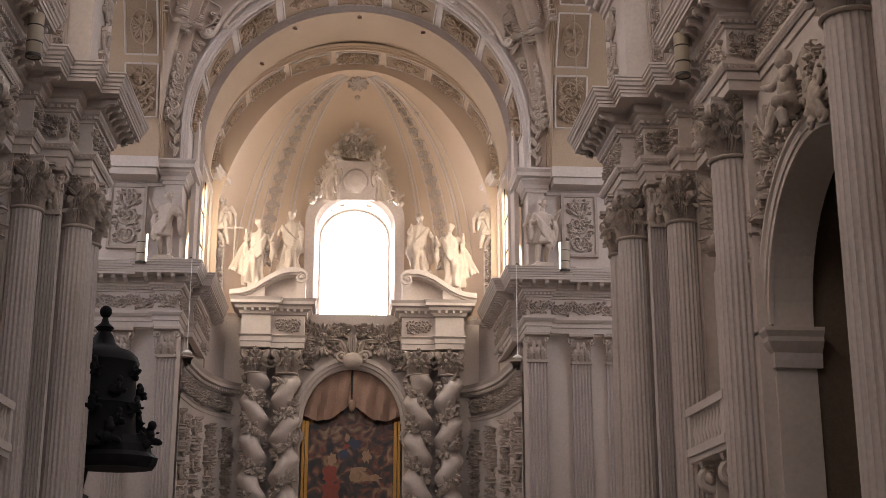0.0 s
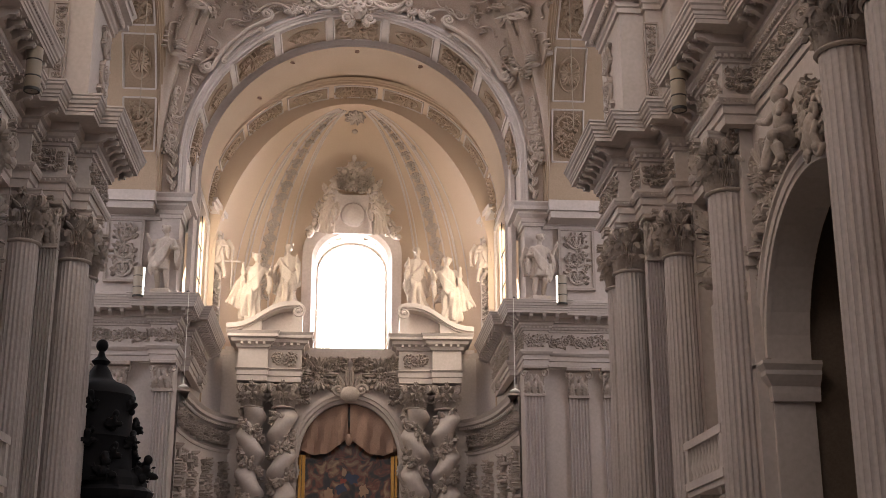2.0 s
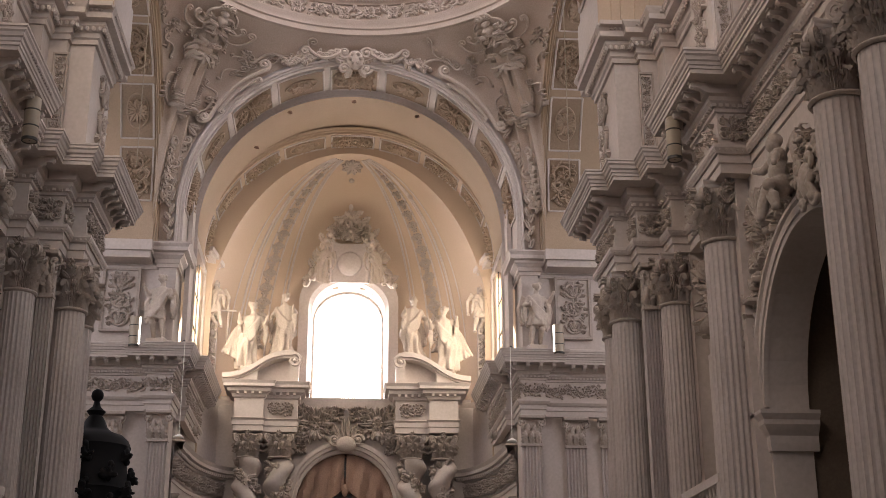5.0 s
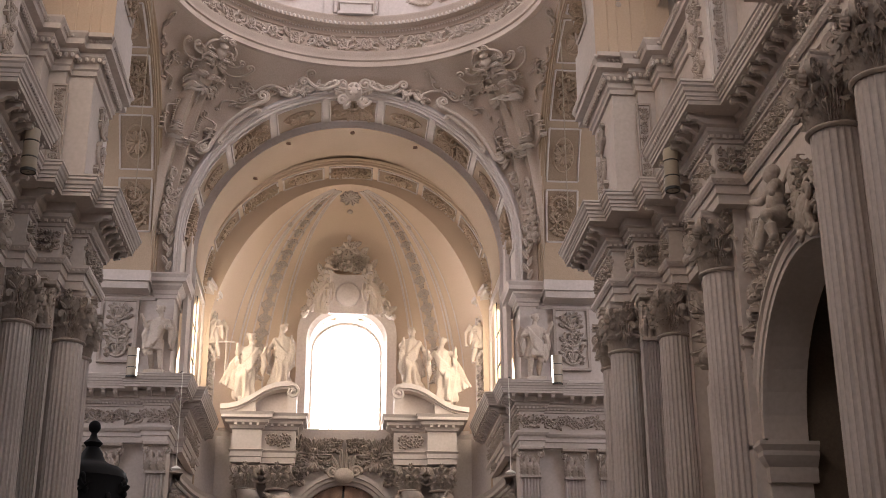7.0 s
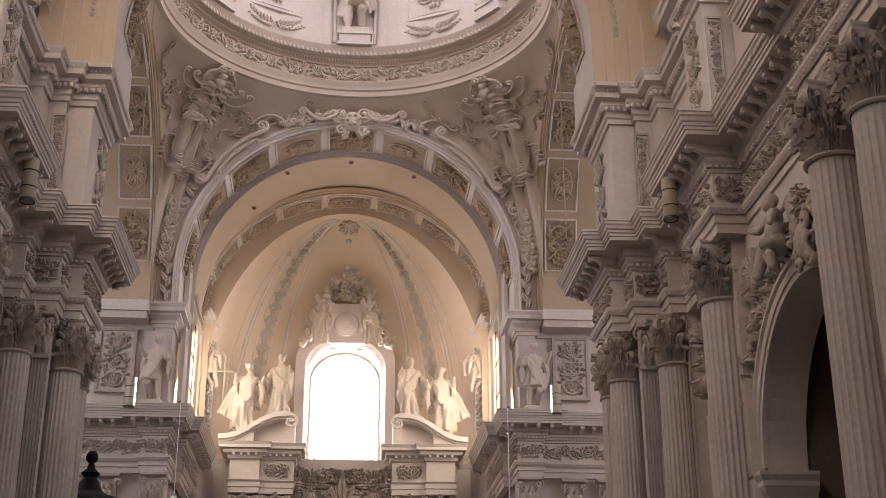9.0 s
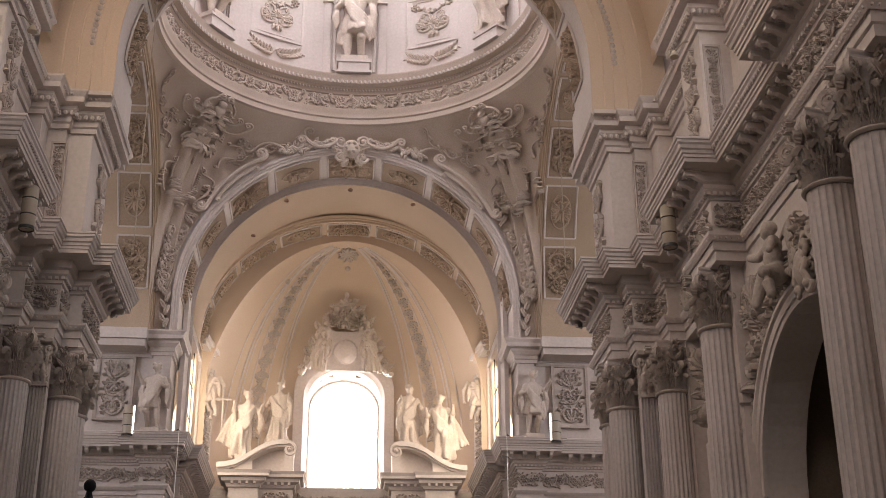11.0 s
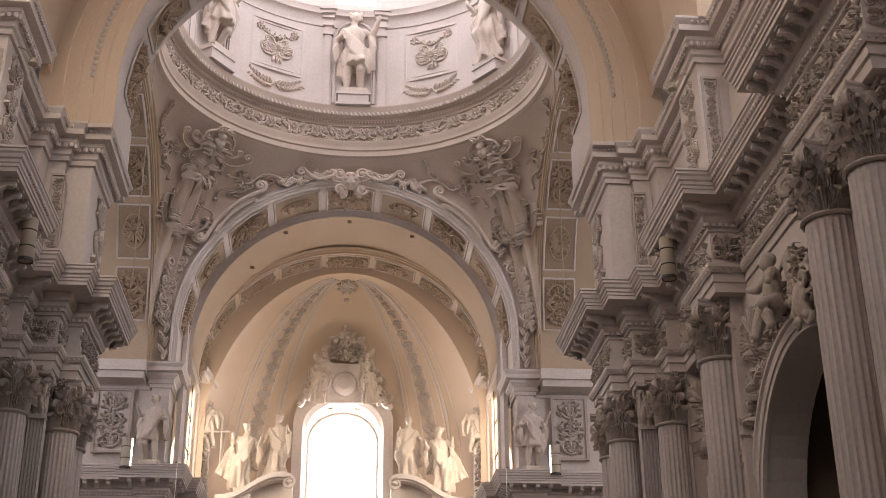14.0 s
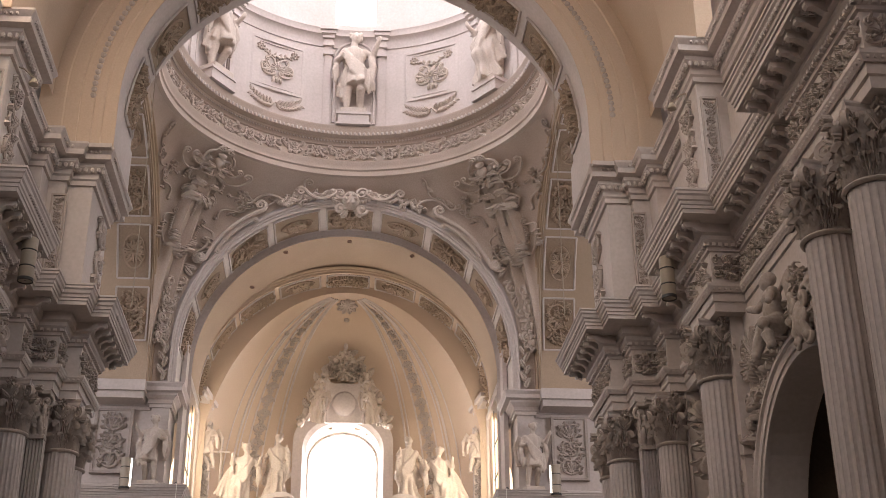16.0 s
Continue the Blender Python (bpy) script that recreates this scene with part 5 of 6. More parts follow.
    if wings:
        for e in (-1, 1):
            for q in range(6):
                m.tube([P(e * 0.1, 0.16, 1.36), P(e * (0.32 + 0.02 * q), 0.22, 1.5 - 0.06 * q), P(e * (0.46 - 0.02 * q), 0.24, 1.15 - 0.1 * q), P(e * (0.42 - 0.035 * q), 0.22, 0.78 - 0.02 * q)], [0.04 * k, 0.05 * k, 0.045 * k, 0.02 * k], 7)
    if base:
        m.box(-0.26 * k, -0.2 * k, -0.09 * k, 0.26 * k, 0.2 * k, 0.03 * k)
    return carved(m, "statue", mat or DOME_STUCCO, h / 96, m0, label=label, category=category, group=group)


SLIGHT = "white stucco robed statue "
for s in (1, -1):
    statue(pose(s * 8.0, 52.75, 15.66, 0, 0, 8 * s), 2.95, 3 + (s < 0), SLIGHT + "with wings before the choir pier", "statues on the cornices", 0.0, 0.75, short=True, wings=True)
    statue(pose(s * 4.75, 61.0, 16.55, 0, 0, -12 * s), 3.4, 9 + (s < 0), SLIGHT + ("with wide cloak" if s > 0 else "holding a cross") + " on the altar pediment", "statues on the altar", 1.0 * s, 0.6, arm2=0.5)
    statue(pose(s * 3.2, 61.6, 17.4, 0, 0, 15 * s), 3.2, 20 + (s < 0), SLIGHT + "near the bright window on the altar", "statues on the altar", 0.6 * s, 0.5)
    statue(pose(s * 6.35, 61.0, 18.5, 0, 8 * s, 30 * s), 2.6, 30 + (s > 0), "small stucco angel with raised arm beside the apse window", "angels of the apse", 0.0, 1.0, base=False, category="angel", short=True, wings=True)
    statue(pose(s * 1.42, 63.35, 21.75, 14, -20 * s, 35 * s), 2.1, 40 + (s > 0), "stucco angel leaning on the heraldic shield", "angels of the apse", 0.8 * s, 0.7, base=False, category="angel", wings=True)
# the cross held by one statue
m = Mesh()
m.tube([(-5.85, 60.9, 17.3), (-5.85, 60.9, 20.0)], 0.05, 6)
m.tube([(-6.25, 60.9, 19.4), (-5.45, 60.9, 19.4)], 0.05, 6)
m.make("cross", ORNAMENT, None, True, label="slender stucco cross beside a statue", category="cross")
for k, th in enumerate(NICHES):
    foot = pose((DRUM_R - 0.5) * math.sin(th), CROSS_Y + (DRUM_R - 0.5) * math.cos(th), 33.3, 0, 0, -math.degrees(th))
    statue(foot, 4.6, 51 + k, "large white stucco statue before a drum niche", "statues of the drum", 0.45 if k % 2 else -0.45, 0.9 if k == 0 else 0.5, short=k != 1)
    m = Mesh()
    for x, y, z0, z1 in ((0.8, 0.5, -0.85, -0.72), (0.72, 0.44, -0.72, -0.3), (0.8, 0.5, -0.3, -0.18)):
        m.box(-x, -y, z0, x, y, z1)
    plinth = m.make("plinth", STUCCO, None, label="low moulded stucco plinth under a drum statue", category="plinth", group="plinths of the drum")
    plinth.matrix_basis = foot

# ---- high altar ----
ALT_Y = 61.5
altar = empty("high_altar", pose(0, 0, 0), label="tall stucco high altar with twisted columns and framed painting", category="altar")
m = Mesh()
for s in (1, -1):
    m.box(s * 2.45, 62.1, 0, s * 6.2, 62.9, 15.0)
pts = [(2.45 * math.cos(math.pi * i / 24), 10.0 + 2.75 * math.sin(math.pi * i / 24)) for i in range(25)]
m.grid([[(x, 62.1, z) for x, z in pts], [(x, 62.1, 15.4) for x, z in pts]])
m.grid([[(x, 62.1, z) for x, z in pts], [(x, 62.7, z) for x, z in pts]])
m.make("picture_wall", STUCCO, altar)
Mesh().box(-6.2, 62.9, 0, 6.2, 63.1, 15.6).make("back_wall", STUCCO, altar)
Mesh().box(-6.0, 60.3, 0, 6.0, 62.09, 4.2).make("altar_base", STUCCO, altar)


def twisted_shaft(r, z0, z1, wind, turns):
    m = Mesh()
    rows = []
    n = 90
    for i in range(n + 1):
        t = i / n
        a = wind * math.tau * turns * t
        z = z0 + (z1 - z0) * t
        ox, oy = 0.3 * r * math.cos(a), 0.3 * r * math.sin(a)
        rr = r * (0.86 + 0.06 * math.cos(math.tau * turns * t * 2))
        rows.append([(ox + rr * math.cos(math.tau * k / 16), oy + rr * math.sin(math.tau * k / 16), z) for k in range(16)])
    m.grid(rows, True)
    return m


def vine(r, z0, z1, wind, turns, seed):
    """Leaves and grapes that climb in the hollow of a twisted shaft."""
    rng = random.Random(seed)
    m = Mesh()
    for i in range(230):
        t = rng.random()
        a = wind * math.tau * turns * t + math.pi + rng.uniform(-0.9, 0.9)
        rr = r * (0.72 + 0.12 * rng.random())
        z = z0 + (z1 - z0) * t
        c, q = math.cos(a), math.sin(a)
        fr = frame_at((rr * c, rr * q, z), (-q, c, 0), (0, 0, 1))
        if i % 4 == 0:
            m.blob((0, 0, 0.04), (0.09, 0.11, 0.09), fr, 6, 4)
        else:
            leaf(m, fr, 0, 0, rng.uniform(0, 6.28), rng.uniform(0.22, 0.4), rng.uniform(0.16, 0.28), 0.14)
    return m


for s in (1, -1):
    for x, wind in ((4.62, s), (3.15, -s)):
        c = empty("twisted_column")
        c.parent = altar
        c.matrix_basis = pose(s * x, ALT_Y - 0.3, 0)
        twisted_shaft(0.58, 4.6, 12.2, wind, 4.2).make("shaft", STUCCO, c, True)
        vine(0.58, 5.0, 12.0, wind, 4.2, int(x * 10) + s).make("vine", ORNAMENT, c, True, label="stucco vine with grapes")
        cp = capital_mesh(0.5, 1.3)
        cp.v = [(p[0], p[1], p[2] + 12.2) for p in cp.v]
        cp.make("capital", ORNAMENT, c, True)
        Mesh().lathe([(0.75, 4.1), (0.75, 4.25), (0.62, 4.4), (0.68, 4.5), (0.58, 4.62)], 20).make("base", STUCCO, c, True)
    # entablature block over each pair of columns: a projecting part over the outer one
    path = [(5.35, 62.6), (5.35, 60.75), (3.95, 60.75), (3.95, 61.0), (2.35, 61.0), (2.35, 62.6)]
    m = Mesh(s)
    prof = [(-0.5, 13.5), (0, 13.5), (0, 13.75), (0.04, 13.78), (0.04, 14.0), (0.12, 14.1), (0.0, 14.14), (0.0, 15.05), (0.1, 15.1), (0.14, 15.25), (0.32, 15.35), (0.34, 15.5), (0.5, 15.55), (0.5, 15.68), (0.58, 15.82), (-0.6, 15.86)]
    m.sweep(prof, path, side=1)
    m.box(2.4, 61.2, 13.5, 5.3, 62.6, 15.8)
    ent = m.make("entablature", STUCCO, altar)
    m = Mesh(s)
    for (x0, y0), (x1, y1) in zip(path, path[1:]):
        if abs(y1 - y0) > 0.01:
            continue
        k = max(2, int(abs(x1 - x0) / 0.3))
        for j in range(k):
            x = x0 + (x1 - x0) * (j + 0.5) / k
            m.box(x - 0.06, y0 - 0.3, 15.22, x + 0.06, y0 - 0.05, 15.36)
    m.make("bracket_row", STUCCO, ent, kind="stuff")
    m = Mesh(s)
    scrollwork(m, frame_at((3.15, 60.98, 14.6), (1, 0, 0), (0, 0, 1)), 1.2, 0.7, 3, 1.4, 0.08)
    m.make("frieze_scroll", ORNAMENT, ent, True)
    # half pediment: a volute that rises towards the window
    m = Mesh(s)
    curve = [(5.95, 15.88), (5.5, 15.92), (5.1, 16.02), (4.7, 16.22), (4.3, 16.48), (3.9, 16.74), (3.5, 16.92), (3.1, 17.02), (2.7, 17.02), (2.35, 16.92)]
    for y0, y1, t0, t1 in ((60.6, 62.2, 0.0, 0.22), (60.45, 60.7, 0.1, 0.34)):
        rows = []
        for x, z in curve:
            rows.append([(x, y0, z + t0), (x, y1, z + t0), (x, y1, z + t1), (x, y0, z + t1), (x, y0, z + t0)])
        m.grid(rows)
    m.grid([[(x, 61.25, z + 0.02) for x, z in curve], [(x, 61.25, 15.8) for x, z in curve]])
    m.grid([[(x, 62.1, z + 0.02) for x, z in curve], [(x, 62.1, 15.8) for x, z in curve]])
    curl(m, frame_at((2.55, 60.5, 16.85), (1, 0, 0), (0, 0, 1)), 0, 0, 0.34, 1, 1.2, 0.1, 0.05)
    m.box(2.35, 60.9, 15.8, 2.8, 61.7, 16.95)
    m.box(4.3, 60.7, 15.8, 5.2, 61.5, 16.4)
    m.box(2.9, 61.3, 16.9, 3.5, 61.9, 17.3)
    m.make("half_pediment", STUCCO, altar, True)
    # angel-like supports beside the picture's arch, and the frame pillars
    m = Mesh(s)
    m.box(2.5, 61.75, 4, 2.85, 62.15, 10.0)
    m.box(2.4, 61.65, 9.75, 3.0, 62.15, 10.1)
    for k in range(3):
        leaf(m, frame_at((2.7, 61.7, 9.0), (1, 0, 0), (0, 0, 1)), (k - 1) * 0.2, 0, math.pi / 2, 0.8, 0.3, 0.2)
    m.make("pillar", STUCCO, altar)
    m = Mesh(s)
    scrollwork(m, frame_at((1.5, 62.05, 14.1), (1, 0, 0), (0, 0, 1)), 2.2, 2.0, 8, 2.0, 0.14)
    for cx, cz in ((0.5, 14.6), (2.3, 13.0)):
        scrollwork(m, frame_at((cx, 62.05, cz), (1, 0, 0), (0, 0, 1)), 0.9, 0.9, 4, 1.4, 0.12)
    m.tube([(1.5 + 0.62 * math.cos(math.tau * i / 20), 62.0, 14.1 + 0.72 * math.sin(math.tau * i / 20)) for i in range(21)], 0.09, 6)
    garland(m, frame_at((2.65, 61.9, 11.6), (1, 0, 0), (0, 0, 1)), [(0.0, 0.6), (0.15, 0.0), (0.0, -0.6)], 0.22, 4)
    m.make("medallion_relief", ORNAMENT, altar, True, label="stucco medallion with foliage")
m = Mesh()
arch_band(m, [(-0.02, 0.2), (-0.02, -0.12), (0.12, -0.16), (0.16, -0.28), (0.3, -0.3), (0.32, -0.36), (0.5, -0.36), (0.52, 0.1)], 2.38, 10.05, lambda a, h, d: (a, 62.1 + d, 10.05 + (h - 10.05) * 1.12), 36)
m.make("picture_arch", STUCCO, altar, True)
m = Mesh()
M0 = frame_at((0, 61.7, 13.1), (1, 0, 0), (0, 0, 1))
m.blob((0, -0.05, 0.1), (0.5, 0.4, 0.25), M0, 12, 6)
for e in (-1, 1):
    curl(m, M0, e * 0.55, 0.15, 0.3, e, 0, 0.1, 0.12)
    leaf(m, M0, e * 0.3, 0.3, math.pi / 2 + e * -0.4, 0.7, 0.3, 0.2)
    leaf(m, M0, e * 0.1, 0.35, math.pi / 2, 0.9, 0.25, 0.2)
m.make("cartouche", ORNAMENT, altar, True)
# drapery in the head of the picture's arch
m = Mesh()
for e in (-1, 1):
    rows = []
    for i in range(10):
        t = i / 9
        row = []
        for j in range(15):
            q = j / 14
            x = e * (0.05 + 2.25 * q)
            top = 10.05 + 2.6 * math.sqrt(max(0, 1 - (x / 2.38) ** 2)) + 0.02
            bot = 10.15 + 0.9 * (1 - q) ** 2 - 0.28 * math.sin(math.pi * q) + 0.25 * q
            bot = min(bot, top)
            row.append((x, 62.25 - 0.14 * math.sin(q * 19 + t * 3.2 * e) * (0.4 + t) - 0.25 * t, top + (bot - top) * t))
        rows.append(row)
    m.grid(rows)
m.blob((0, 61.95, 10.9), (0.16, 0.12, 0.3), None, 8, 5)
m.make("drapery", DRAPE, altar, True, label="rose-brown stucco drapery over the painting")


def canvas_material():
    """An old oil painting: dark ground with loose warm and red patches."""
    m = bpy.data.materials.new("dark_old_oil_paint")
    m.use_nodes = True
    n, ln = m.node_tree.nodes, m.node_tree.links
    p = n["Principled BSDF"]
    p.inputs["Roughness"].default_value = 0.35
    geo = n.new("ShaderNodeNewGeometry")
    mus = n.new("ShaderNodeTexNoise")
    mus.inputs["Scale"].default_value, mus.inputs["Detail"].default_value, mus.inputs["Distortion"].default_value = 1.5, 5, 1.2
    ln.new(geo.outputs["Position"], mus.inputs["Vector"])
    r = n.new("ShaderNodeValToRGB")
    el = r.color_ramp.elements
    el[0].position, el[0].color = 0.36, (0.018, 0.016, 0.02, 1)
    el[1].position, el[1].color = 0.74, (0.42, 0.27, 0.15, 1)
    for pos, c in ((0.47, (0.05, 0.035, 0.03, 1)), (0.54, (0.16, 0.05, 0.03, 1)), (0.6, (0.2, 0.12, 0.07, 1))):
        x = el.new(pos)
        x.color = c
    ln.new(mus.outputs["Fac"], r.inputs[0])
    ln.new(r.outputs[0], p.inputs["Base Color"])
    return m


m = Mesh()
m.box(-2.4, 62.55, 4.2, 2.4, 62.6, 12.8)
pic = m.make("painting", canvas_material(), altar, label="dark old altar painting with red and ochre patches")
RED = material("red_paint", (0.26, 0.05, 0.03), rough=0.4, vary=0.3, grain=5)
FLESH = material("pale_ochre_paint", (0.36, 0.22, 0.13), rough=0.4, vary=0.3, grain=5)
BLUE = material("dull_blue_paint", (0.03, 0.04, 0.08), rough=0.4, vary=0.3, grain=5)
for mat, spots in ((RED, ((-1.0, 7.6, 0.45, 0.55), (-0.9, 6.8, 0.5, 0.7), (-0.25, 9.0, 0.18, 0.16))), (FLESH, ((-0.95, 8.35, 0.28, 0.35), (-0.2, 9.4, 0.14, 0.26), (0.75, 8.55, 0.26, 0.35), (1.0, 7.5, 0.5, 0.22), (0.15, 7.6, 0.3, 0.4), (0.4, 7.95, 0.5, 0.14))), (BLUE, ((-0.3, 8.65, 0.28, 0.3), (0.2, 9.1, 0.4, 0.3)))):
    for k, (x, z, a, c) in enumerate(spots):
        n = 16
        rg = random.Random(k + int(x * 100))
        pts = []
        for i in range(n):
            q = rg.uniform(0.55, 1.15)
            pts.append((x + a * q * math.cos(math.tau * i / n), 62.545 - 0.0008 * k, z + c * q * math.sin(math.tau * i / n)))
        Mesh().add(pts, [tuple(range(n))]).make("paint_patch", mat, pic)
for s in (1, -1):
    for x0, y0, x1 in ((2.05, 62.3, 2.2), (2.24, 62.22, 2.36)):
        Mesh().box(s * x0, y0, 4.2, s * x1, 62.5, 10.2).make("picture_frame", GILT, altar, label="gilded picture frame")

# curved walls beside the altar with their own cornice
for s in (1, -1):
    path = []
    for i in range(15):
        a = math.radians(4 + 82 * i / 14)
        path.append((7.25 - 2.0 * (1 - math.cos(a)) * 1.0, 56.3 + 6.0 * math.sin(a)))
    path = [(7.34, 55.2), (7.3, 56.2)] + path
    w = Mesh(s).sweep([(0, 0), (0, 11.7)], path, side=1).make("wall_wing_" + ("east" if s > 0 else "west"), STUCCO, None, True, kind="structure", label="curved stucco wall beside the altar with reliefs", category="wall")
    Mesh(s).sweep([(-0.1, 10.2), (0.05, 10.2), (0.05, 10.35), (0.12, 10.4), (0.0, 10.45), (0.0, 11.3), (0.08, 11.35), (0.12, 11.5), (0.4, 11.6), (0.4, 11.75), (0.5, 11.9), (-0.1, 11.95)], path, side=1).make("wing_cornice", STUCCO, w)
    den, orn = Mesh(s), Mesh(s)
    for (x0, y0), (x1, y1) in zip(path, path[1:]):
        d = Vector((x1 - x0, y1 - y0)).normalized()
        nr = Vector((-d.y, d.x))
        for t in (0.25, 0.75):
            q = Vector((x0 + (x1 - x0) * t, y0 + (y1 - y0) * t)) + nr * 0.22
            den.blob((q.x, q.y, 11.48), (0.1, 0.1, 0.1), None, 6, 4)
    for i in range(0, 14, 2):
        (x0, y0), (x1, y1) = path[i], path[i + 2]
        d = Vector((x1 - x0, y1 - y0))
        nr = Vector((-d.y, d.x)).normalized()
        c = Vector(((x0 + x1) / 2, (y0 + y1) / 2)) + nr * 0.02
        scrollwork(orn, frame_at((c.x, c.y, 10.88), (-d.x, -d.y, 0), (0, 0, 1)), d.length, 0.75, i, 1.4, 0.1)
        if i % 4 == 0:
            scrollwork(orn, frame_at((c.x, c.y, 7.7), (-d.x, -d.y, 0), (0, 0, 1)), d.length * 1.1, 4.2, i + 5, 1.6, 0.14)
            rosette(orn, frame_at((c.x, c.y, 8.6), (-d.x, -d.y, 0), (0, 0, 1)), 0, 0, 0.5, 9, 0.16)
    den.make("dentil_row", STUCCO, w, True, kind="stuff")
    orn.make("wing_reliefs", ORNAMENT, w, True, label="stucco trophies and scrolls")
    # upper curved part above it
    Mesh(s).sweep([(0, 11.9), (0, 15.3)], [(x + 0.25, y + 0.2) for x, y in path], side=1).make("wing_upper", STUCCO, w, True)
    m = Mesh(s)
    for i in (1, 4):
        (x0, y0), (x1, y1) = path[i], path[i + 2]
        d = Vector((x1 - x0, y1 - y0))
        c = Vector(((x0 + x1) / 2 + 0.2, (y0 + y1) / 2 + 0.18))
        scrollwork(m, frame_at((c.x, c.y, 13.8), (-d.x, -d.y, 0), (0, 0, 1)), 1.5, 2.2, i + 70, 1.8, 0.2)
    m.make("wing_shell", ORNAMENT, w, True)

# ---- stucco on the pendentives and round the choir arch ----
for th0 in (math.radians(45), math.radians(-45)):
    sg = 1 if th0 > 0 else -1
    # crowning cartouche under the ring: winged scrolls round a mask-like boss
    m = Mesh()
    for e in (-1, 1):
        scroll_line(m, None, (e * 0.3, -0.3), (e * 1.55, 0.32), -0.24 * e, 0.16, 0.17, 0.05, -e, e, 0.14)
        scroll_line(m, None, (e * 0.28, 0.1), (e * 1.1, 0.42), -0.2 * e, 0.12, 0.13, 0.05, e, e, 0.18)
        scroll_line(m, None, (e * 0.2, 0.98), (e * 0.62, 0.5), 0.3 * e, 0.15, 0.12, 0.06, -e, -e, 0.18)
        scroll_line(m, None, (e * 0.22, -0.25), (e * 0.62, -0.85), 0.32 * e, 0.1, 0.16, 0.048, e, -e, 0.12)
        for a in (0.15, 0.6, 1.05):
            leaf(m, None, e * 0.2, 0.15, math.pi / 2 - e * (a + 0.4), 0.62, 0.26, 0.2)
        for j in range(5):
            m.blob((e * (0.68 + 0.02 * j), -0.35 - 0.15 * j, 0.07), (0.075, 0.075, 0.1), None, 7, 5)
    m.blob((0, 0.3, 0.16), (0.25, 0.32, 0.22), None, 12, 8)
    m.blob((0, 0.72, 0.16), (0.2, 0.18, 0.18), None, 10, 7)
    for q in (-1, 0, 1):
        leaf(m, None, 0, -0.1, -math.pi / 2 + 0.5 * q, 0.6, 0.26, 0.2)
    bend(m, th0, 0.90, 1.3, 0.8).make("pendentive_cartouche", DOME_STUCCO, pendentive, True, label="winged scroll cartouche with leaves")
    m = Mesh()
    shell(m, pose(0, 0, 0, 0, 0, 180), 0, 0.1, 0.72, 0.18)
    for e in (-1, 1):
        scroll_line(m, None, (e * 0.25, 0.45), (e * 0.78, 0.05), 0.25 * e, 0.12, 0.13, 0.05, -e, -e, 0.14)
        scroll_line(m, None, (e * 0.7, 0.1), (e * 0.35, -0.62), 0.15 * e, 0.1, 0.1, 0.05, e, e, 0.1)
        for j in range(4):
            leaf(m, None, e * 0.1, 0.3, math.pi / 2 - e * (0.5 + 0.3 * j), 0.42, 0.18, 0.16)
    for j in range(7):
        m.blob((0, -0.8 - 0.15 * j, 0.05), (0.075, 0.075, 0.1), None, 7, 5)
    bend(m, th0, 0.785, 1.3, 0.66).make("pendentive_shell", DOME_STUCCO, pendentive, True, label="stucco scallop shell between scrolls")
    # fine tendrils in the free field
    m = Mesh()
    for e in (-1, 1):
        for x, y, x1, y1, bl in ((1.15, -0.9, 1.75, -0.35, 0.4), (2.1, 0.35, 2.9, 0.75, -0.35), (1.3, 0.35, 1.85, 0.05, 0.35), (3.3, 0.9, 3.75, 1.7, -0.3)):
            scroll_line(m, None, (e * x, y), (e * x1, y1), bl * e, 0.08, 0.2, 0.045, -e, e if bl > 0 else -e, 0.06)
            leaf(m, None, e * (x + x1) / 2, (y + y1) / 2, 0.9 if e > 0 else math.pi - 0.9, 0.34, 0.15, 0.1)
            leaf(m, None, e * (x * 0.3 + x1 * 0.7), (y * 0.3 + y1 * 0.7), -0.5 if e > 0 else math.pi + 0.5, 0.3, 0.14, 0.1)
        flower(m, None, e * 1.75, 0.62, 0.24, 7, 0.1)
    bend(m, th0, 0.8, 1.25, 0.9).make("pendentive_tendrils", DOME_STUCCO, pendentive, True)
    # open frame of scrolls with strings of husks, and the drop beneath it
    m = Mesh()
    for e in (-1, 1):
        scroll_line(m, None, (e * 0.55, 1.1), (e * 1.05, 0.35), 0.3 * e, 0.2, 0.14, 0.05, -e, -e, 0.15)
        scroll_line(m, None, (e * 1.0, 0.4), (e * 0.3, -1.0), 0.16 * e, 0.1, 0.18, 0.06, e, -e, 0.13)
        for j in range(15):
            t = j / 14
            m.blob((e * (0.52 - 0.3 * t * t), 1.0 - 1.75 * t, 0.07), (0.1 - 0.03 * t, 0.075, 0.11), None, 7, 5)
        for j in range(4):
            leaf(m, None, e * 0.85, 0.5 - 0.32 * j, (0.5 if e > 0 else math.pi - 0.5) - 1.2 * e, 0.36, 0.18, 0.16)
    flower(m, None, 0, -1.2, 0.3, 7, 0.2)
    for q in (-1, 1):
        leaf(m, None, 0, -1.1, math.pi / 2 + q, 0.5, 0.22, 0.18)
    bend(m, th0, 0.6, 1.6, 0.74).make("scroll_frame", DOME_STUCCO, pendentive, True, label="open scrolled frame with husk strings")
    m = Mesh()
    for k in range(10):
        y = 0.9 - 0.3 * k
        for q in (-1, 0, 1):
            leaf(m, None, 0, y, -math.pi / 2 + q * 0.55, 0.42, 0.2, 0.2)
        if k % 3 == 0:
            for e in (-1, 1):
                scroll_line(m, None, (e * 0.12, y + 0.2), (e * 0.3, y - 0.1), 0.3 * e, 0.07, 0.1, 0.05, -e, -e, 0.12)
    bend(m, th0, 0.33, 1.1, 0.9).make("husk_drop", DOME_STUCCO, pendentive, True)


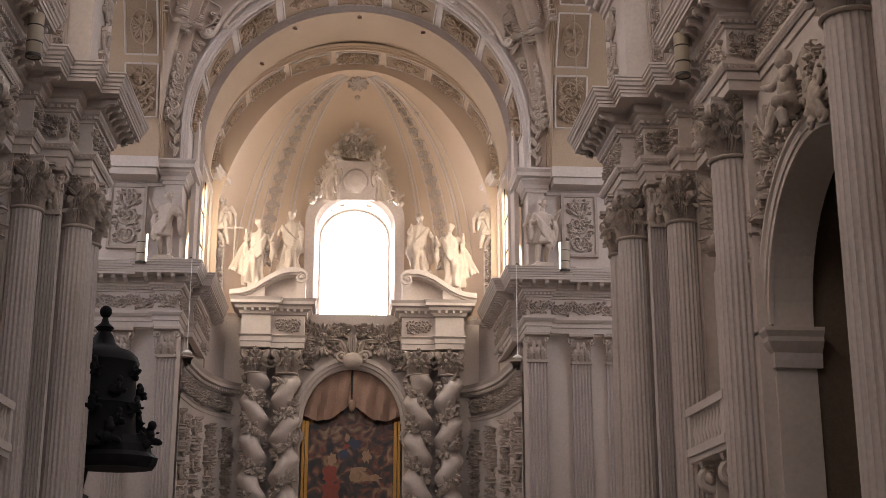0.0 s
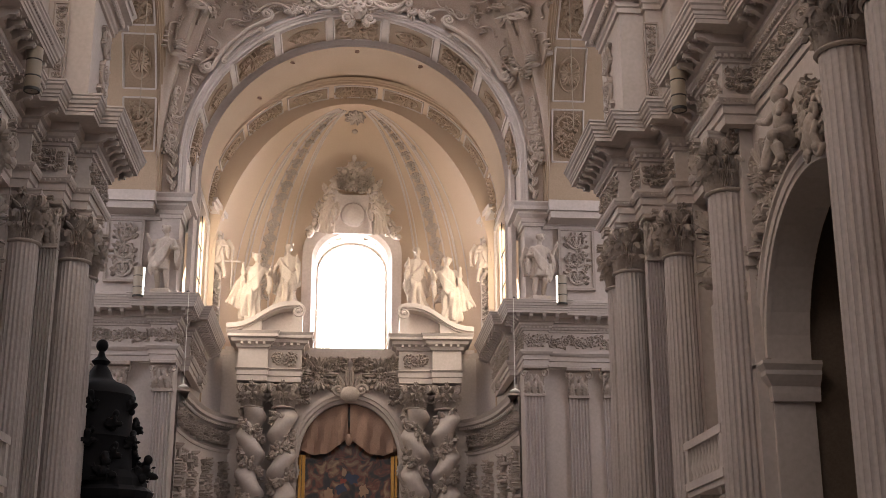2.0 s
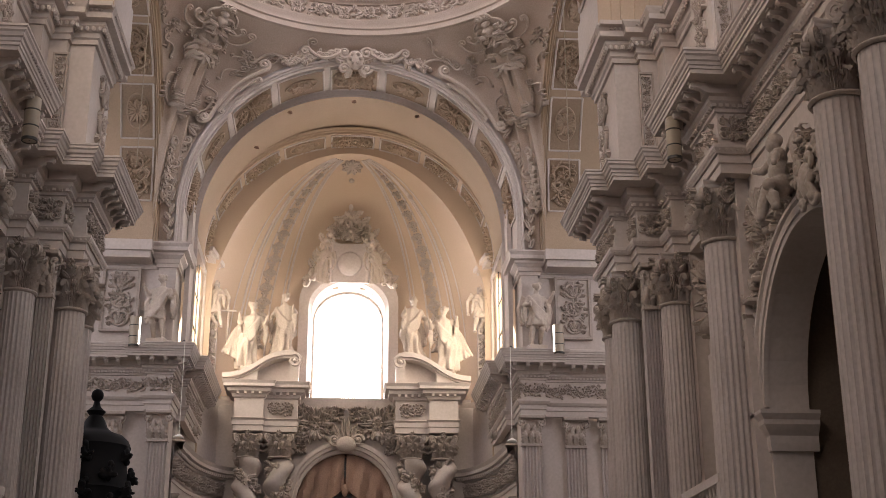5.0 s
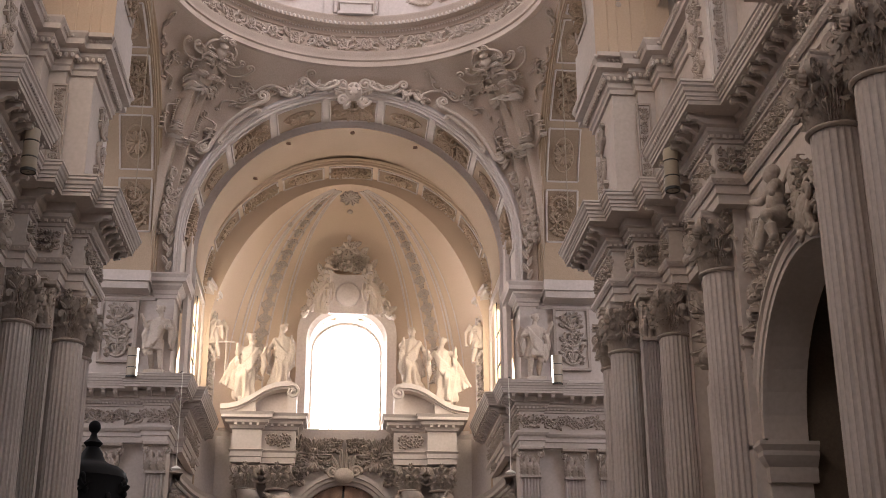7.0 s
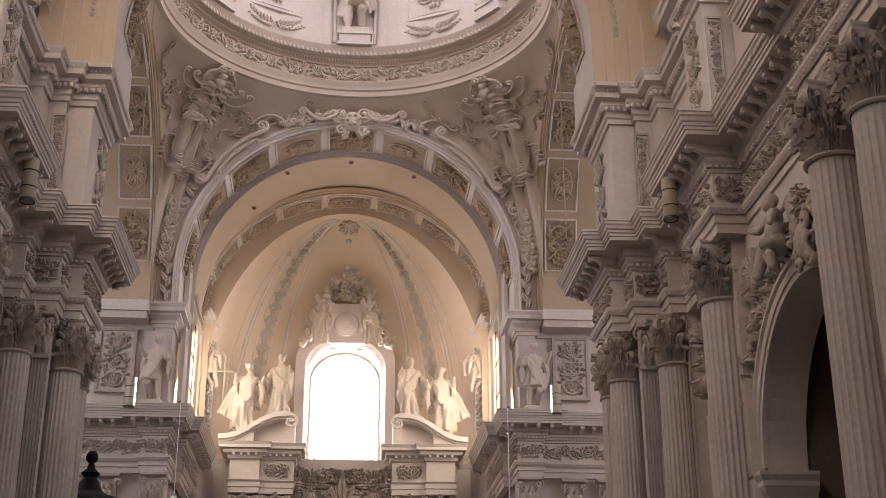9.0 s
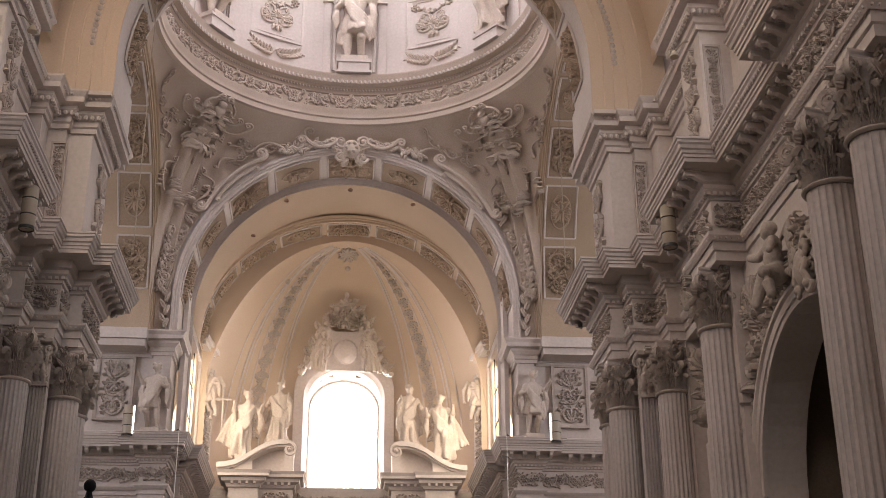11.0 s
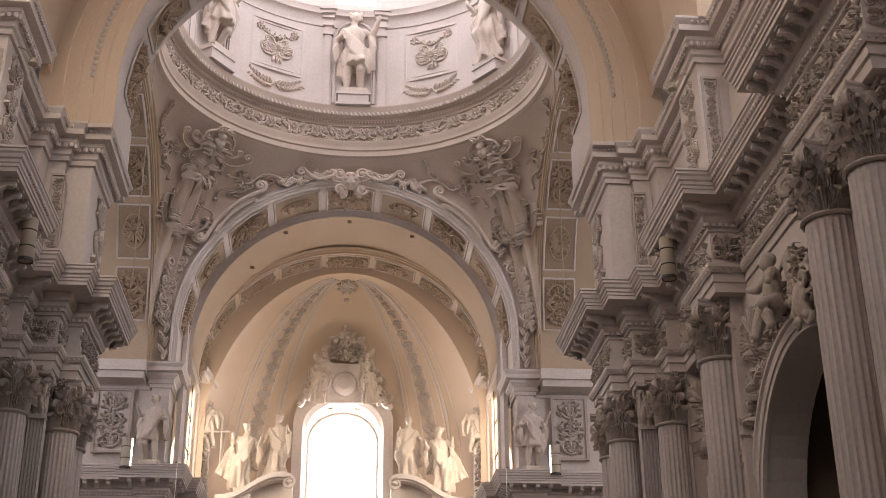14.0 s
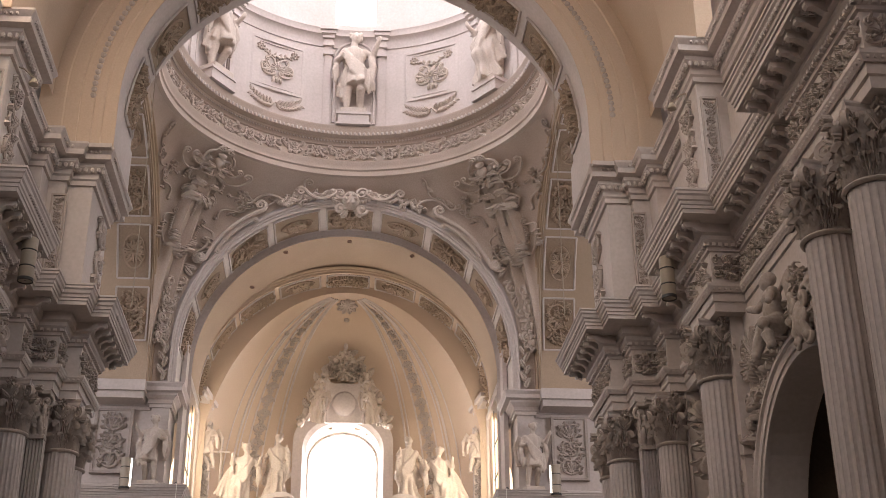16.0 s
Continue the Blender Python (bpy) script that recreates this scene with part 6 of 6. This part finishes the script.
def on_arch(a, r, out=0.0):
    """A frame on the face of the choir arch at angle a."""
    c, q = math.cos(a), math.sin(a)
    return frame_at((r * c, 52.82 - out, ARCH_Z + r * q), (q, 0, -c), (c, 0, q))


m = Mesh()
K = on_arch(math.pi / 2, ARCH_R + 0.45)
m.blob((0, 0.1, 0.12), (0.4, 0.5, 0.25), K, 10, 6)
for e in (-1, 1):
    curl(m, K, e * 0.5, 0.45, 0.3, e, 0, 0.11, 0.16)
    curl(m, K, e * 0.5, -0.35, 0.26, -e, 0, 0.1, 0.16)
    leaf(m, K, e * 0.35, 0.1, (0.2 if e > 0 else math.pi - 0.2), 0.6, 0.3, 0.16)
    leaf(m, K, e * 0.2, -0.3, -math.pi / 2 + e * 0.6, 0.5, 0.3, 0.16)
for k in range(6):
    a = math.tau * k / 6
    m.blob((0.24 * math.cos(a), 0.1 + 0.24 * math.sin(a), 0.34), (0.1,) * 3, K, 6, 4)
m.make("keystone_cartouche", DOME_STUCCO, choir_arch, True)
for e in (-1, 1):
    m = Mesh()
    rg = random.Random(5)
    # laurel festoons, scrolls on the extrados
    for k in range(34):
        a = math.pi / 2 + e * (0.12 + 0.3 * k / 33)
        B = on_arch(a, ARCH_R + 0.95 + 0.1 * math.sin(k * 0.8))
        m.blob((0, 0, 0.05), (0.13, 0.11, 0.13), B, 6, 4)
        leaf(m, B, 0, 0, rg.uniform(0, 6.28), 0.34, 0.2, 0.14)
    face = frame_at((0, 52.72, ARCH_Z), (1, 0, 0), (0, 0, 1))

    def polar(a, r):
        return (-e * r * math.sin(a), r * math.cos(a))
    scroll_line(m, face, polar(0.53, ARCH_R + 0.95), polar(0.98, ARCH_R + 0.8), -0.1 * e, 0.26, 0.2, 0.095, e, -e, 0.12, 1.5)
    scroll_line(m, face, polar(0.6, ARCH_R + 0.75), polar(0.9, ARCH_R + 0.68), -0.06 * e, 0.1, 0.1, 0.07, -e, e, 0.1)
    scroll_line(m, face, polar(0.1, ARCH_R + 0.85), polar(0.26, ARCH_R + 1.3), 0.25 * e, 0.14, 0.2, 0.08, e, e, 0.1)
    scroll_line(m, face, polar(0.4, ARCH_R + 1.05), polar(0.56, ARCH_R + 1.55), -0.25 * e, 0.1, 0.22, 0.06, -e, -e, 0.08)
    for i in range(11):
        a = 1.0 + 0.5 * i / 10
        B = on_arch(math.pi / 2 + e * a, ARCH_R + 0.95)
        leaf(m, B, 0, 0, math.pi / 2 + rg.uniform(-0.8, 0.8), 0.5, 0.26, 0.14)
        if i % 3 == 0:
            curl(m, B, 0.0, 0.15, 0.24, e, 1.0, 0.08, 0.12)
    for i in range(9):
        leaf(m, frame_at((-e * (ARCH_R + 0.95), 52.85, 20.2 + i * 0.3), (1, 0, 0), (0, 0, 1)), 0, 0, math.pi / 2 + (0.5 if i % 2 else -0.5), 0.42, 0.24, 0.14)
    m.make("arch_festoon", DOME_STUCCO, choir_arch, True, label="laurel festoons and scrolls along the arch")

# figures that sit over the chapel arches beside a scrolled keystone
for s in (1, -1):
    m = Mesh(s)
    F = frame_at((8.72, 22.3, 10.95), (0, -1, 0), (0, 0, 1))
    for e in (-1, 1):
        curl(m, F, e * 0.3, 0.35, 0.26, e, 0, 0.09, 0.2)
        curl(m, F, e * 0.24, -0.4, 0.18, -e, 0, 0.08, 0.2)
        m.tube([(e * 0.3, 0.1, 0.15), (e * 0.22, -0.15, 0.22), (e * 0.3, -0.4, 0.15)], 0.08, 6, F)
        garland(m, F, [(e * 0.5, 0.75), (e * 0.65, 0.3), (e * 0.6, -0.2)], 0.16, 8 + e)
    m.blob((0, 0, 0.12), (0.26, 0.42, 0.2), F, 10, 6)
    flower(m, F, 0, 0.85, 0.34, 7, 0.22)
    carved(m, "keystone_scroll", ORNAMENT, 0.02, pose(0, 0, 0), label="scrolled stucco keystone above the chapel arch", category="keystone")
    m = Mesh(s)
    G = Matrix.Translation((8.5, 23.5, 11.05)) @ Matrix.Scale(0.92, 4)
    limbs = [((0, 0.05, 0.3), (-0.28, 0.2, 0.2), (-0.42, 0.28, -0.35), 0.19, 0.15, 0.1), ((0, -0.12, 0.3), (-0.38, -0.25, 0.22), (-0.3, -0.38, -0.32), 0.19, 0.15, 0.1),
             ((-0.05, 0.2, 1.0), (-0.22, 0.46, 0.82), (-0.3, 0.78, 0.95), 0.12, 0.1, 0.07), ((-0.05, -0.2, 1.0), (-0.2, -0.45, 0.9), (-0.32, -0.55, 0.62), 0.12, 0.1, 0.07)]
    m.blob((0, 0, 0.3), (0.27, 0.32, 0.28), G, 14, 9)
    m.blob((-0.02, 0.02, 0.62), (0.24, 0.27, 0.32), G, 14, 9)
    m.blob((-0.03, 0.02, 0.92), (0.22, 0.28, 0.22), G, 14, 9)
    m.blob((-0.1, 0.05, 1.3), (0.17, 0.17, 0.2), G, 14, 9)
    m.blob((-0.05, 0.02, 1.38), (0.19, 0.19, 0.17), G, 12, 7)
    for p0, p1, p2, r0, r1, r2 in limbs:
        m.tube([p0, tuple((a + b) / 2 for a, b in zip(p0, p1)), p1, tuple((a + b) / 2 for a, b in zip(p1, p2)), p2], [r0, (r0 + r1) / 2, r1, r1, r2], 10, G)
        m.blob(p1, (r1,) * 3, G, 10, 6)
        m.blob(p2, (r2 * 1.15,) * 3, G, 10, 6)
    for q in range(5):
        m.tube([(0.1, -0.1, 1.0), (0.18, -0.3 - 0.07 * q, 1.2 + 0.03 * q), (0.15, -0.45 - 0.1 * q, 0.75 - 0.05 * q)], [0.05, 0.07, 0.03], 6, G)
    carved(m, "seated_putto", ORNAMENT, 0.022, pose(0, 0, 0), label="stucco putto seated above the chapel arch", category="statue")

# balcony between the crossing pier and the next column
for s in (1, -1):
    b = empty("balcony", label="small stucco balcony with balusters on scrolled consoles", category="balcony", group="balconies of the nave")
    b.matrix_basis = pose(0, 0, 0)
    Mesh(s).box(8.25, 28.5, 5.15, 9.3, 31.75, 5.35).box(8.3, 28.5, 5.0, 9.3, 31.75, 5.15).make("floor_slab", STUCCO, b)
    Mesh(s).box(8.25, 28.5, 6.15, 8.5, 31.75, 6.35).make("handrail", STUCCO, b)
    for yy in (28.6, 31.55):
        Mesh(s).box(8.27, yy - 0.12, 5.35, 8.5, yy + 0.12, 6.15).make("corner_post", STUCCO, b)
    for k in range(9):
        Mesh(s).lathe([(0.08, 0), (0.05, 0.1), (0.1, 0.3), (0.05, 0.6), (0.08, 0.8)], 10, Matrix.Translation((8.38, 29.0 + k * 0.28, 5.35))).make("baluster", STUCCO, b, True)
    for yy in (29.2, 31.0):
        m = Mesh(s)
        curl(m, frame_at((8.6, yy, 4.6), (-1, 0, 0), (0, 0, 1)), 0, 0, 0.42, 1, 1.0, 0.16, 0.05)
        m.box(8.7, yy - 0.14, 4.0, 9.3, yy + 0.14, 5.0)
        m.make("console", STUCCO, b, True)
    # solid dark slab in place of a shaded door opening
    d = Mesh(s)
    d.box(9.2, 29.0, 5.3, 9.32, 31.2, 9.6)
    fr = d.make("door_" + ("1" if s > 0 else "2"), DUSK, None, kind="structure", label="dark slab as the shaded doorway behind the balcony", category="door")
    f2 = Mesh(s)
    for y0, y1, z0, z1 in ((28.75, 29.0, 5.3, 9.85), (31.2, 31.45, 5.3, 9.85), (29.0, 31.2, 9.6, 9.85)):
        f2.box(9.1, y0, z0, 9.31, y1, z1)
    f2.make("door_frame", STUCCO, fr)
    o = Mesh(s)
    scrollwork(o, frame_at((9.25, 30.1, 11.0), (0, -1, 0), (0, 0, 1)), 2.2, 2.2, 3, 1.8, 0.25)
    o.make("overdoor_relief", ORNAMENT, fr, True)

# ---- pulpit canopy ----
pulpit = empty("pulpit", Matrix.Translation((-6.74, 36.9, -0.27)) @ Matrix.Scale(1.171, 4), label="black wooden pulpit canopy with onion top beside the pier", category="pulpit")
Mesh().lathe([(0.02, 4.75), (0.95, 4.75), (1.02, 4.85), (1.06, 5.0), (0.9, 5.12), (0.86, 5.3), (0.72, 5.5)], 16).make("sounding_board", DARK_WOOD, pulpit)
Mesh().lathe([(0.95, 5.2), (0.97, 5.3), (0.92, 5.4), (0.9, 5.7), (0.86, 6.2), (0.9, 6.28), (0.85, 6.36), (0.84, 6.9), (0.86, 7.2), (0.9, 7.3), (0.84, 7.45), (0.7, 7.58), (0.46, 7.66), (0.32, 7.76), (0.24, 7.95), (0.15, 8.08), (0.23, 8.18), (0.1, 8.3), (0.06, 8.45)], 32, pose(-0.42, 0, 0)).make("dome", DARK_WOOD, pulpit, True)
Mesh().blob((-0.42, 0, 8.58), (0.15, 0.15, 0.16), None, 16, 10).make("ball_finial", DARK_WOOD, pulpit, True)


def carved_cluster(x, y, z, k, seed):
    """A small carved group of leaves and rounded forms on the canopy's rim."""
    rg = random.Random(seed)
    m = Mesh()
    for i in range(5):
        m.blob((x + rg.uniform(-0.07, 0.07) * k, y + rg.uniform(-0.08, 0.08) * k, z + (0.09 * i - 0.1) * k), (0.09 * k, 0.09 * k, 0.1 * k), None, 9, 6)
    for i in range(7):
        leaf(m, frame_at((x, y - 0.05, z - 0.05), (1, 0, 0), (0, 0, 1)), 0, 0, rg.uniform(-0.4, 3.5), 0.26 * k, 0.13 * k, 0.08)
    ob = carved(m, "carved_group", DARK_WOOD, 0.02, pose(0, 0, 0))
    ob.parent = pulpit


for k in range(10):
    a = math.tau * k / 10 - 0.3
    for j, (z, q) in enumerate(((7.0, 0.86), (6.55, 0.92), (6.15, 0.97), (5.8, 0.96))):
        if (j + k) % 2 == 0:
            carved_cluster(-0.42 + q * math.cos(a), q * math.sin(a), z, 0.9, k * 7 + j)
    if k % 2 == 0:
        carved_cluster(0.9 * math.cos(a), 0.9 * math.sin(a), 5.42, 1.25, 90 + k)
m = Mesh()
m.tube([(-0.7, 0, 4.9), (-0.85, 0.1, 4.4), (-1.05, 0.2, 3.9), (-1.15, 0.3, 3.0)], [0.16, 0.2, 0.26, 0.3], 10)
m.box(-1.5, 0.2, 0.232, -0.75, 1.2, 4.2)
m.make("back_board", DARK_WOOD, pulpit)

# ---- lamps ----


def cylinder_lamp(m0, h, r, slot=0):
    ob = empty("cylinder_lamp", m0, label="beige metal cylinder spotlight with dark bands at the cornice", category="lamp", group="cylinder spotlights")
    Mesh().lathe([(0.02, 0), (r * 0.9, 0.0), (r, 0.02), (r, h - 0.02), (r * 0.9, h), (0.02, h)], 20).make("body", BRASS, ob, True)
    for z in (h * 0.3, h * 0.68):
        Mesh().lathe([(r * 1.01, z), (r * 1.05, z + 0.005), (r * 1.05, z + 0.03), (r * 1.01, z + 0.035)], 20, cap=False).make("band", BLACK, ob, True)
    Mesh().lathe([(r * 0.85, -0.02), (r * 1.02, -0.02), (r * 1.02, 0.05), (r * 0.85, 0.05)], 20).make("rim", BLACK, ob, True)
    m = Mesh()
    m.box(-0.04, r * 0.8, h * 0.45, 0.04, r + 0.35, h * 0.55)
    m.make("bracket", BLACK, ob)
    if slot:
        Mesh().box(slot * r * 1.0 - 0.03, -r * 0.5, h * 0.05, slot * r * 1.0 + 0.03, -r * 0.1, h * 0.98).make("light_slot", LIT, ob, label="glowing slot")
    return ob


for s in (1, -1):
    cylinder_lamp(pose(s * 7.58, 27.9, 13.75), 1.07, 0.18)
    cylinder_lamp(pose(s * 8.85, 52.15, 15.25), 1.25, 0.22, -s)
    # a flat pendant lamp on its wire
    p = empty("pendant_lamp", pose(s * 6.72, 51.8, 0), label="flat round pendant lamp hanging on a thin wire", category="lamp", group="pendant lamps of the choir")
    Mesh().lathe([(0.02, 11.4), (0.2, 11.4), (0.22, 11.44), (0.14, 11.5), (0.04, 11.56)], 16).make("shade", WHITE, p, True)
    Mesh().tube([(0, 0, 11.5), (0, 0, 15.4)], 0.016, 5).make("wire", WHITE, p)
    Mesh().tube([(0, 0, 15.4), (0.05 * s, 0.2, 15.5), (0.3 * s, 0.7, 15.48)], 0.025, 5).make("arm", BLACK, p)
    a = empty("wall_arm_lamp", pose(s * 8.1, 27.0, 18.4), label="small metal lamp on a thin wall arm", category="lamp", group="wall arm lamps")
    Mesh(s).tube([(0.3, 0.2, 0.75), (0.0, 0.1, 0.6), (-0.25, 0, 0.3)], 0.022, 5).make("arm", BRASS, a)
    Mesh(s).lathe([(0.02, 0.3), (0.05, 0.28), (0.12, 0.12), (0.11, 0.1)], 12, Matrix.Translation((-0.28, 0, 0))).make("shade", BRASS, a, True)
    # thin cables that drop from the vault
    Mesh(s).tube([(6.2, 34.2, 26.0), (6.2, 34.2, 15.8)], 0.015, 4).make("cable", BRASS, None, label="thin cable hanging from the vault", category="cable", group="cables")
